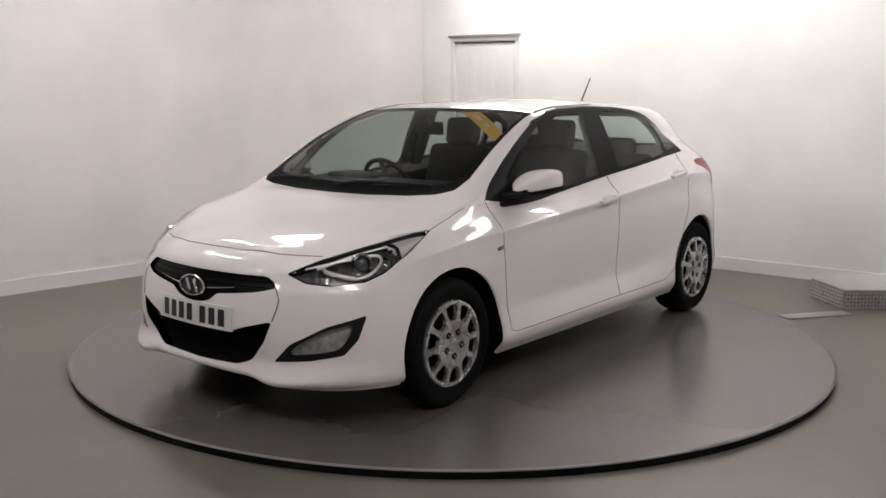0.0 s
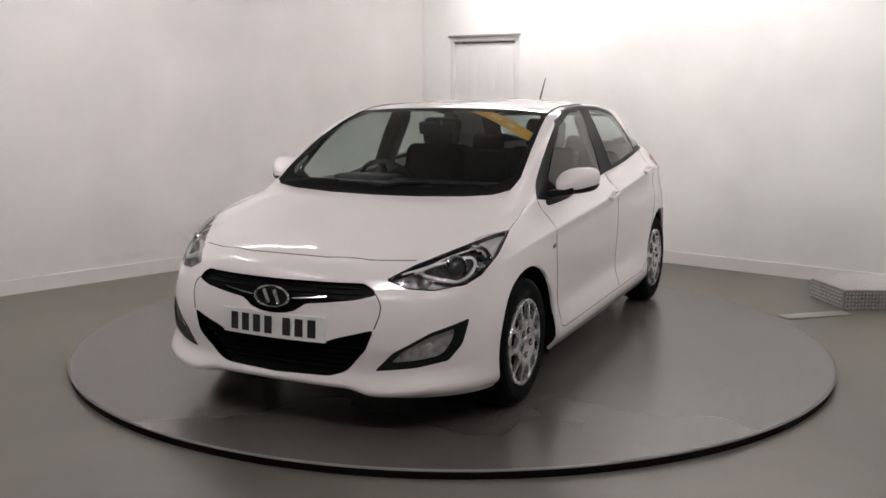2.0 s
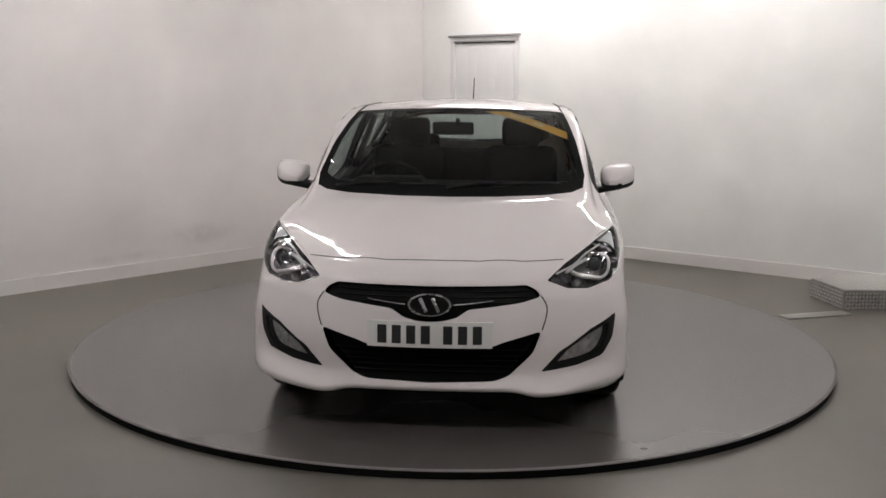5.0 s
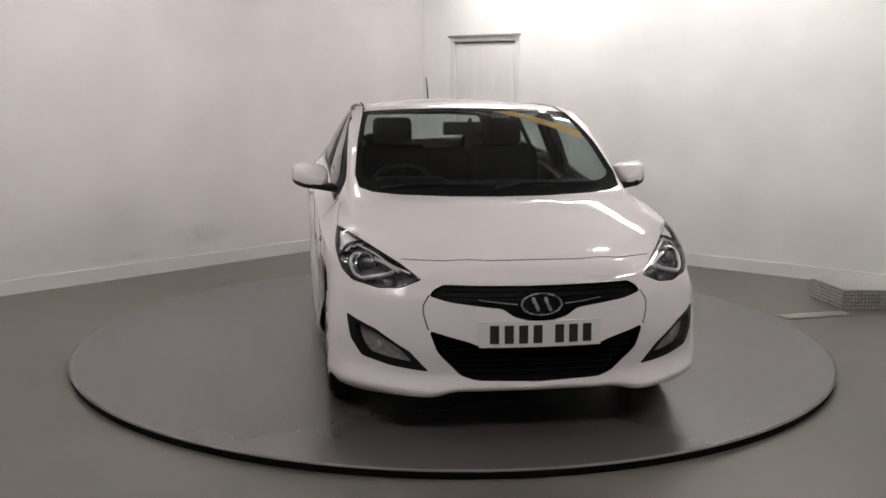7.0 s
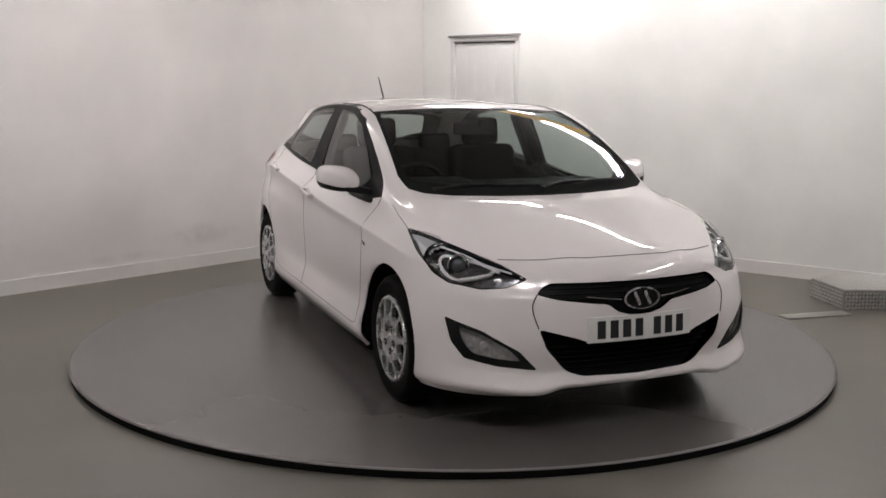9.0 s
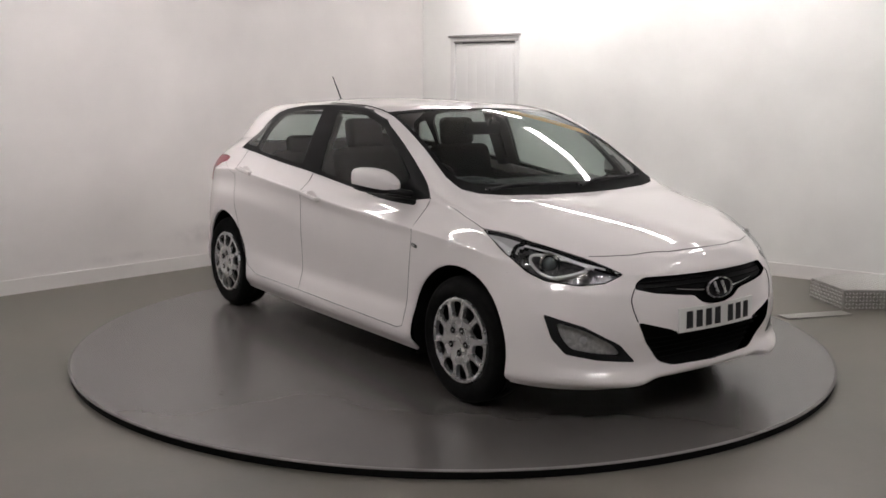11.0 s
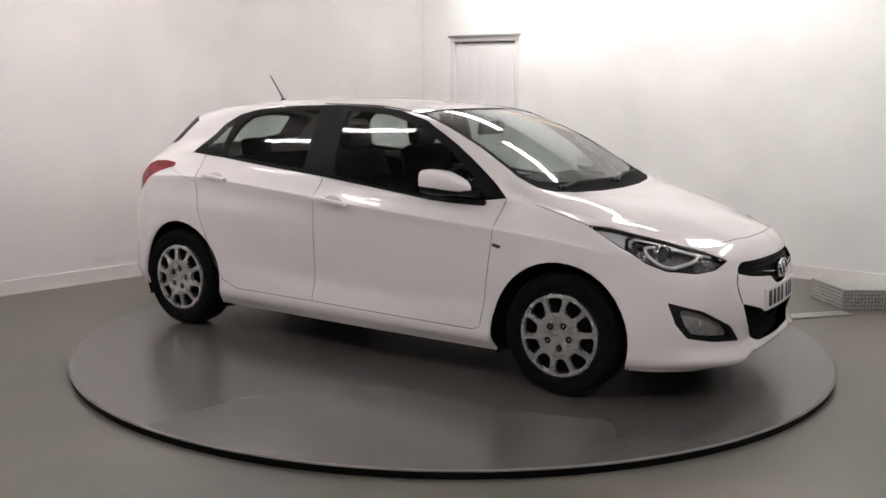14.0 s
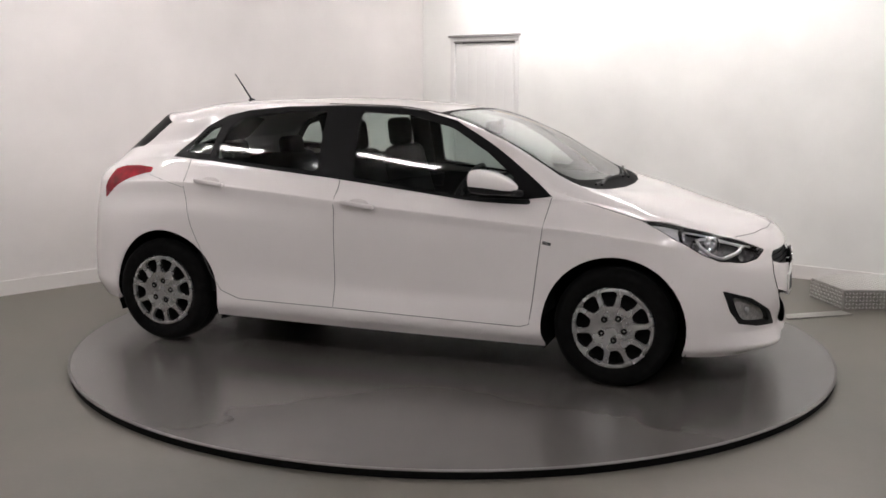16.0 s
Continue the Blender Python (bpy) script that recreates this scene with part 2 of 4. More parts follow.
def body_surface(per_s=14, per_v=5):
    s = np.linspace(0, 11, 11 * per_s + 1)
    rails = [pchip([p[0] for p in r], [p[1:] for p in r], s) for r in RAILS]
    front_only = np.clip((4.5 - s) / .5, 0, 1)[:, None]
    for k in range(5):
        rails[k] = faired(rails[k], per_s * (.28 if k > 1 else .12))
    rear_only = np.clip((s - 8.3) / .5, 0, 1)[:, None]
    for k in (5, 6, 7):
        rails[k] = rails[k] + (faired(rails[k], per_s * .3) - rails[k]) * rear_only
    for k in (7, 8):
        rails[k] = rails[k] + (faired(rails[k], per_s * .28) - rails[k]) * front_only
    low, high, spine = rails[5], rails[6], rails[8]
    swell = (.012 * np.clip((s - 4.6) / .6, 0, 1) * np.clip((9 - s) / .6, 0, 1))[:, None] * [0, 1, 0]
    side_glass = [low * (1 - k) + high * k + swell * 4 * k * (1 - k) for k in (.07, .5, .93)]
    gutter = rails[7]
    front = np.clip((3.5 - s) / 1.0, 0, 1)[:, None]
    ledge = rails[1] * .62 + rails[2] * .38 - front * (np.clip(rails[1] * [1, 1, 0], 0, 9) * [.012, .013, 0])
    flank = (np.clip((s - 3.6) / .8, 0, 1) * np.clip((9.2 - s) / .6, 0, 1))[:, None]
    late = flank * np.clip((s - 4.7) / 1.2, 0, 1)[:, None]
    crease = rails[4] + flank * [0, .006, -.012] + late * [0, .006, 0] + (1 - flank) * (rails[3] - rails[4]) * .15
    under = rails[3] * .32 + crease * .68 - late * [0, .007, .004]
    arch = []
    for w in (.93, .62, .30):
        p = spine + (gutter - spine) * w * w
        p[:, 1] = gutter[:, 1] * w
        arch.append(p)
    rails = rails[:2] + [ledge] + rails[2:4] + [under, crease] + rails[4:6] + side_glass + [high, gutter] + arch + [spine, arch[-1] * [1, -1, 1]]
    n = len(rails) - 1
    v = np.linspace(0, n - 1, (n - 1) * per_v + 1)
    grid = pchip(KNOTS, np.array(rails), np.interp(v, range(n), KNOTS[:n]))          # (v, s, 3)
    nv, ns = grid.shape[:2]
    bm = bmesh.new()
    left = [[bm.verts.new(grid[j, i]) for i in range(ns)] for j in range(nv)]
    right = [[left[j][i] if (j == nv - 1 or i in (0, ns - 1)) else bm.verts.new(grid[j, i] * [1, -1, 1]) for i in range(ns)] for j in range(nv)]
    for j in range(nv - 1):
        for i in range(ns - 1):
            for g, flip in ((left, False), (right, True)):
                q = [g[j][i], g[j][i + 1], g[j + 1][i + 1], g[j + 1][i]]
                if flip:
                    q.reverse()
                u = list(dict.fromkeys(q))
                if len(u) > 2:
                    bm.faces.new(u)
    bmesh.ops.remove_doubles(bm, verts=bm.verts, dist=1e-5)
    bm.normal_update()
    return bm


class Skin:
    """The body surface, cut along outlines into panels."""

    def __init__(self):
        self.bm = body_surface()
        if sum(f.normal.y * f.calc_center_median().y for f in self.bm.faces) < 0:
            bmesh.ops.reverse_faces(self.bm, faces=list(self.bm.faces))
            self.bm.normal_update()
        self.kd = KDTree(len(self.bm.verts))
        self.normals = []
        for i, v in enumerate(self.bm.verts):
            self.kd.insert(v.co, i)
            self.normals.append(v.normal.copy())
        self.kd.balance()
        self.tree = BVHTree.FromBMesh(self.bm)

    def normal(self, co):
        n = Vector((0, 0, 0))
        for _, i, d in self.kd.find_n(co, 4):
            n += self.normals[i] / (d * d + 1e-7)
        return n.normalized()

    def on(self, p, way):
        """The place where the line through p along way first meets the skin, coming from outside."""
        way = Vector(way).normalized()
        hit, _, _, _ = self.tree.ray_cast(Vector(p) + way * 3, -way)
        return hit

    def laid(self, pts):
        """The points moved to the nearest places on the skin."""
        return [tuple(self.tree.find_nearest(Vector(p))[0]) for p in pts]

    def outline(self, pts, way):
        way = Vector(way).normalized()
        a = way.cross(Vector((0, 0, 1)) if abs(way.z) < 0.9 else Vector((0, 1, 0))).normalized()
        b = way.cross(a)
        return way, a, b, [(Vector(p).dot(a), Vector(p).dot(b)) for p in pts]

    @staticmethod
    def inside(x, y, poly):
        c = False
        for (x1, y1), (x2, y2) in zip(poly, poly[1:] + poly[:1]):
            if (y1 > y) != (y2 > y) and x < (x2 - x1) * (y - y1) / (y2 - y1) + x1:
                c = not c
        return c

    def cut(self, pts, way, facing=0.05):
        """Splits the skin along the outline, seen along way, and takes out the faces inside it."""
        way, a, b, poly = self.outline(pts, way)
        lo = [min(p[k] for p in poly) - 0.05 for k in (0, 1)]
        hi = [max(p[k] for p in poly) + 0.05 for k in (0, 1)]

        def near(f):
            c = f.calc_center_median()
            return lo[0] < c.dot(a) < hi[0] and lo[1] < c.dot(b) < hi[1] and self.normal(c).dot(way) > facing

        faces = {f for f in self.bm.faces if near(f)}
        for (x1, y1), (x2, y2) in zip(poly, poly[1:] + poly[:1]):
            ex, ey = x2 - x1, y2 - y1
            if math.hypot(ex, ey) < 1e-6:
                continue
            n = (a * ey - b * ex).normalized()
            co = a * x1 + b * y1
            sel = []
            pad = 0.004
            for f in faces:
                us = [v.co.dot(a) for v in f.verts]
                ws = [v.co.dot(b) for v in f.verts]
                if max(us) > min(x1, x2) - pad and min(us) < max(x1, x2) + pad and max(ws) > min(y1, y2) - pad and min(ws) < max(y1, y2) + pad:
                    sel.append(f)
            if not sel:
                continue
            geom = sel + list({e for f in sel for e in f.edges}) + list({v for f in sel for v in f.verts})
            res = bmesh.ops.bisect_plane(self.bm, geom=geom, dist=1e-5, plane_co=co, plane_no=n)
            faces |= {g for g in res["geom"] if isinstance(g, bmesh.types.BMFace)}
            faces = {f for f in faces if f.is_valid}
        got = [f for f in faces if self.inside(f.calc_center_median().dot(a), f.calc_center_median().dot(b), poly)]
        return self.take(got)

    def take(self, faces):
        verts, index, out = [], {}, []
        for f in faces:
            row = []
            for v in f.verts:
                if v not in index:
                    index[v] = len(verts)
                    verts.append(v.co.copy())
                row.append(index[v])
            out.append(row)
        bmesh.ops.delete(self.bm, geom=faces, context="FACES")
        return verts, out, [self.normal(v) for v in verts]

    def rest(self):
        return self.take(list(self.bm.faces))


def fair(piece, axis, share=1.0):
    """A pane of glass drawn smooth: its height along an axis nears one low curve of the other two."""
    v, f, n = piece
    p = np.array([tuple(q) for q in v])
    a = p[:, 0]
    b = p[:, 2] if axis == 1 else p[:, 1] ** 2
    terms = [a ** 0, a, b, a * a, a * b, b * b] + ([a ** 3, a * a * b] if axis == 2 else [])
    m = np.stack(terms, 1)
    p[:, axis] += (m @ np.linalg.lstsq(m, p[:, axis], rcond=None)[0] - p[:, axis]) * share
    return [Vector(q) for q in p], f, n


def crowned(piece, reach=.14):
    """A lid drawn as one smooth crown, keeping its edge where it was."""
    v, f, n = piece
    p = np.array([tuple(q) for q in v])
    cnt = collections.Counter(tuple(sorted(e)) for q in f for e in zip(q, q[1:] + q[:1]))
    edge = KDTree(sum(c == 1 for c in cnt.values()) * 2)
    for k, i in enumerate(i for e, c in cnt.items() if c == 1 for i in e):
        edge.insert(v[i], k)
    edge.balance()
    w = np.clip([edge.find(q)[2] / reach for q in v], 0, 1)
    w = w * w * (3 - 2 * w)
    a, b = p[:, 0] - 1.6, p[:, 1] ** 2
    m = np.stack([a ** 0, a, b, a * a, a * b, b * b, a ** 3, a * a * b, a * b * b, a ** 4], 1)
    p[:, 2] += (m @ np.linalg.lstsq(m, p[:, 2], rcond=None)[0] - p[:, 2]) * w
    return [Vector(q) for q in p], f, n


def panel(name, piece, mat, parent, label="", gap=0.0, depth=0.012, lift=0.0, own=False):
    """A piece of the skin as a mesh: edges drawn back by gap, turned in by depth, the whole raised by lift."""
    verts, faces, normals = piece
    if not faces:
        return None
    count, nbr = {}, {}
    for f in faces:
        for u, w in zip(f, f[1:] + f[:1]):
            k = (min(u, w), max(u, w))
            count[k] = count.get(k, 0) + 1
            nbr.setdefault(u, set()).add(w)
            nbr.setdefault(w, set()).add(u)
    edge = {k for k, c in count.items() if c == 1}
    border = {i for k in edge for i in k}
    verts = [v + n * lift for v, n in zip(verts, normals)]
    if gap:
        moved = {}
        for i in border:
            d = Vector((0, 0, 0))
            for k in nbr[i]:
                if k not in border:
                    d += (verts[k] - verts[i]).normalized()
            if d.length > 1e-6:
                moved[i] = verts[i] + d.normalized() * gap
        for i, v in moved.items():
            verts[i] = v
    out, nrm = [list(f) for f in faces], list(normals)
    if depth:
        low = {}
        for i in border:
            low[i] = len(verts)
            verts.append(verts[i] - normals[i] * depth)
            nrm.append(normals[i])
        for f in faces:
            for u, w in zip(f, f[1:] + f[:1]):
                if (min(u, w), max(u, w)) in edge:
                    out.append([w, u, low[u], low[w]])
    return mesh_ob(name, verts, out, mat, parent, label, normals=None if own else nrm)


def mirrored(pts):
    return [(p[0], -p[1], p[2]) for p in pts]


def arc(cx, cz, r, n, y, start=0.0, sweep=360.0):
    return [(cx + r * math.cos(radians(start + sweep * k / n)), y, cz + r * math.sin(radians(start + sweep * k / n))) for k in range(n)]


def side(pts):
    return [(x, 0.9, z) for x, z in pts]


def rounded(pts, r=0.015, n=3):
    """The outline with its corners rounded off."""
    out = []
    p = [Vector(q) for q in pts]
    for i, b in enumerate(p):
        a, c = p[i - 1], p[(i + 1) % len(p)]
        u, w = (a - b), (c - b)
        ru = min(r, 0.45 * u.length)
        rw = min(r, 0.45 * w.length)
        s, e = b + u.normalized() * ru, b + w.normalized() * rw
        for k in range(n + 1):
            t = k / n
            out.append(tuple((1 - t) ** 2 * s + 2 * t * (1 - t) * b + t * t * e))
    return out


# outlines on the car's left side, in (x, z)
FRONT_PANE = side([(-.13, 1.008), (.14, .972), (.42, .94), (.60, .928), (.79, 1.03), (.63, 1.16), (.42, 1.285), (.16, 1.348), (-.13, 1.362)])
REAR_PANE = side([(-.34, 1.03), (-.98, 1.086), (-1.0, 1.11), (-.96, 1.25), (-.88, 1.318), (-.6, 1.356), (-.34, 1.366)])
QUARTER_PANE = side([(-1.04, 1.105), (-1.22, 1.118), (-1.10, 1.25), (-1.02, 1.275)])
GLASSHOUSE = side([(.985, .944), (.78, .915), (.55, .908), (.12, .956), (-.25, .998), (-1.0, 1.067), (-1.295, 1.086), (-1.265, 1.12), (-1.13, 1.26), (-1.0, 1.325), (-.85, 1.358), (-.6, 1.382), (-.24, 1.392), (.06, 1.388), (.25, 1.368), (.44, 1.318), (.56, 1.254), (.66, 1.194), (.75, 1.13), (.87, 1.036)])
FRONT_DOOR = side([(.985, .944), (.97, .86), (.935, .58), (.905, .30), (.86, .285), (-.195, .30), (-.195, .99), (.12, .952), (.55, .905), (.78, .912)])
REAR_DOOR = side([(-.20, .30), (-.78, .305), (-.90, .345), (-.97, .44), (-1.09, .70), (-1.15, .92), (-1.165, 1.08), (-1.0, 1.064), (-.25, .996), (-.20, .988)])
WINDSCREEN = [(1.285, 0), (1.274, .25), (1.230, .49), (1.180, .615), (1.115, .676), (1.0, .690), (.72, .655), (.42, .609), (.315, .583), (.325, .42), (.352, .2), (.36, 0)]
SCREEN_GLASS = [(1.185, 0), (1.17, .25), (1.12, .47), (1.075, .60), (1.0, .655), (.72, .626), (.42, .582), (.35, .556), (.36, .38), (.385, .2), (.392, 0)]
BONNET = [(2.035, 0), (2.02, .20), (1.965, .38), (1.905, .49), (1.872, .553), (1.76, .634), (1.62, .712), (1.50, .782), (1.44, .802), (1.30, .792), (1.15, .772), (1.03, .748), (1.08, .70), (1.16, .60), (1.228, .48), (1.277, .25), (1.294, 0)]
HEADLAMP = [(2.02, .482, .692), (1.99, .57, .655), (1.93, .66, .645), (1.82, .76, .66), (1.74, .805, .695), (1.60, .815, .765), (1.442, .812, .852), (1.50, .79, .862), (1.62, .73, .835), (1.76, .65, .795), (1.90, .56, .745)]
FOG = [(1.845, .79, .522), (1.87, .765, .42), (1.912, .72, .352), (2.0, .61, .325), (2.09, .468, .312), (2.05, .53, .395), (1.96, .66, .475)]
TAIL = side([(-1.452, 1.02), (-1.448, .995), (-1.52, .98), (-1.60, .955), (-1.70, .905), (-1.812, .828), (-1.825, .895), (-1.76, 1.0), (-1.68, 1.022), (-1.56, 1.028)])
REAR_GLASS = [(-1.6, 0, 1.27), (-1.56, .30, 1.27), (-1.46, .46, 1.25), (-1.62, .50, 1.11), (-1.75, .36, 1.07), (-1.8, 0, 1.06)]
REAR_BORDER = [(-1.6, 0, 1.32), (-1.54, .32, 1.315), (-1.41, .55, 1.275), (-1.60, .585, 1.12), (-1.75, .50, 1.05), (-1.82, 0, 1.04)]
UPPER_GRILLE = [(2.1, .40, .676), (2.1, .44, .655), (2.1, .458, .63), (2.1, .38, .61), (2.1, .16, .582), (2.1, .11, .548), (2.1, .05, .532), (2.1, 0, .529)]
LOWER_GRILLE = [(2.1, 0, .427), (2.1, .262, .430), (2.1, .30, .446), (2.1, .463, .49), (2.1, .43, .40), (2.1, .335, .30), (2.1, .27, .278), (2.1, 0, .268)]


def both(half):
    """A left half outline from and to the centre line, closed by its mirror image."""
    return [tuple(p) for p in half] + [(p[0], -p[1], *p[2:]) for p in reversed(half) if abs(p[1]) > 1e-6]


def flat(pts, z=1.0):
    return [(x, y, z) for x, y in pts]


def build_car():
    car = tagged(new("car"), "white five-door hatchback with black grille and silver wheel trims", "car")
    skin = Skin()
    for sgn in (1, -1):
        lr = (lambda q: q) if sgn > 0 else mirrored
        out = (0, sgn, 0)
        # wheel openings
        for cx, cz, r in ((1.325, .305, .362), (-1.29, .305, .365)):
            skin.cut(lr(arc(cx, cz, r, 40, .9)), out, 0.2)
        # side glass and its black surround
        panel("side_window", fair(skin.cut(rounded(lr(FRONT_PANE), .03), out), 1), M_GLASS, car, depth=0, own=True)
        panel("side_window", fair(skin.cut(rounded(lr(REAR_PANE), .03), out), 1), M_GLASS, car, depth=0, own=True)
        panel("quarter_window", fair(skin.cut(rounded(lr(QUARTER_PANE), .012), out), 1), M_GLASS, car, depth=0, own=True)
        panel("window_surround", skin.cut(lr(GLASSHOUSE), out), M_SATIN, car, "gloss black window surround and pillar covers", depth=.02)
        tail = panel("tail_lamp", skin.cut(rounded(lr(TAIL), .01), (-.25, sgn, 0)), M_RED, car, "red tail lamp", depth=.02, lift=.003)
        # lamps
        way = Vector((.52, .62 * sgn, .58))
        piece = skin.cut(rounded(skin.laid(lr(HEADLAMP)), .015), way, -.2)
        lamp = panel("headlamp", piece, M_LENS, car, "clear headlamp with chrome projector and dark housing", depth=0)
        head_lamp(lamp, piece, sgn)
        way = Vector((.75, .60 * sgn, 0))
        fog_lamp(car, skin, lr, way, sgn)
    # windscreen
    pane = skin.cut(rounded(both_flat(SCREEN_GLASS), .03), (0, 0, 1))
    panel("windscreen", fair(pane, 2, .6), M_GLASS, car, "tinted windscreen with black border", depth=0, own=True)
    panel("windscreen_border", skin.cut(both_flat(WINDSCREEN), (0, 0, 1)), M_LINERS, car, "black windscreen border and cowl", depth=.01)
    glass_r = skin.cut(rounded(both(REAR_GLASS), .03), (-.9, 0, .45))
    panel("rear_window", glass_r, M_GLASS, car, "tinted rear window", depth=0, own=True)
    panel("rear_window_border", skin.cut(skin.laid(both(REAR_BORDER)), (-.9, 0, .45)), M_SATIN, car, "black rear window border", depth=.01)
    # grilles
    up = skin.cut(rounded(both(UPPER_GRILLE), .012), (1, 0, 0))
    low = skin.cut(rounded(both(LOWER_GRILLE), .02), (1, 0, 0))
    grilles(car, up, low, skin)
    # opening panels
    panel("bonnet", crowned(skin.cut(both_flat(BONNET), (0, 0, 1))), M_PAINT, car, "white bonnet", gap=.0008, depth=.02, own=True)
    for sgn in (1, -1):
        lr = (lambda q: q) if sgn > 0 else mirrored
        d = panel("front_door", skin.cut(lr(FRONT_DOOR), (0, sgn, 0)), M_PAINT, car, "white front door", gap=.0008, depth=.02)
        door_handle(d, skin, -.045, .872, sgn)
        d = panel("rear_door", skin.cut(lr(REAR_DOOR), (0, sgn, 0)), M_PAINT, car, "white rear door", gap=.0008, depth=.02)
        door_handle(d, skin, -.975, .955, sgn)
    for sgn in (1, -1):
        lr = (lambda q: q) if sgn > 0 else mirrored
        shut_line(car, skin, lr(FRONT_DOOR[0:7]), (0, sgn, 0), .0032)
        shut_line(car, skin, lr(REAR_DOOR[0:7]), (0, sgn, 0), .0030)
        shut_line(car, skin, lr(flat([BONNET[k] for k in (0, 1, 2, 3, 4)])), (0, 0, 1), .0042)
        shut_line(car, skin, lr(flat([BONNET[k] for k in (7, 8, 9, 10)])), (0, 0, 1), .0032)
        shut_line(car, skin, lr(flat([BONNET[k] for k in (6, 7, 8, 9)])), (0, 0, 1), .0026)
        shut_line(car, skin, lr(side([(-1.155, .92), (-1.30, .955), (-1.44, .985)])), (0, sgn, 0), .0015)
    gut = RAILS[7]
    row = pchip([p[0] for p in gut], [p[1:] for p in gut], np.linspace(5.9, 6.8, 24))
    for sgn in (1, -1):
        line = [skin.tree.find_nearest(Vector((x, sgn * y, z)))[0] for x, y, z in row]
        part("roof_strip", tube([p - Vector((0, 0, .002)) for p in line], .006, 6), M_LINERS, car, "black roof gutter strip")
    bump = side([(1.585, .1), (1.60, .55), (1.655, .70), (1.72, .80), (1.86, .760), (1.98, .770), (2.4, .778), (2.4, .1)])
    piece = skin.cut(bump, (0, 1, 0), -2)
    panel("front_bumper", piece, M_PAINT, car, "white front bumper", gap=.0008, depth=.02)
    panel("body_shell", skin.rest(), M_PAINT, car, "white painted body shell", depth=.015)
    return car, skin


def shut_line(parent, skin, pts, way, r):
    """A grey tube laid along the skin to stand for the shade in a panel gap."""
    row = []
    for a, b in zip(pts, pts[1:]):
        a, b = Vector(a), Vector(b)
        n = max(2, int((b - a).length / .03))
        row += [a.lerp(b, k / n) for k in range(n)]
    row.append(Vector(pts[-1]))
    row = [q for q in (skin.on(p, way) for p in row) if q]
    part("panel_gap_line", tube([p - skin.normal(p) * r * .15 for p in row], r * .72, 6), M_GAP, parent, "grey line standing for the shade in a panel gap")


def both_flat(pts):
    return both([(x, y, 1.0) for x, y in pts])


def shifted(piece, d):
    v, f, n = piece
    return [a - b * d for a, b in zip(v, n)], f, n


def near(piece, p):
    """The spot of a piece of the skin nearest to p, and its normal."""
    v, f, n = piece
    k = min(range(len(v)), key=lambda i: (v[i] - Vector(p)).length)
    return v[k], n[k]


def facing(place, normal, up=(0, 0, 1)):
    """A pose at place whose y axis looks along normal."""
    y = Vector(normal).normalized()
    x = y.cross(Vector(up)).normalized()
    z = x.cross(y)
    m = Matrix((x, y, z)).transposed().to_4x4()
    m.translation = place
    return m


def only(verts, faces):
    """The faces with just the corners that they use."""
    used = sorted({i for f in faces for i in f})
    at = {i: k for k, i in enumerate(used)}
    return [verts[i] for i in used], [[at[i] for i in f] for f in faces]


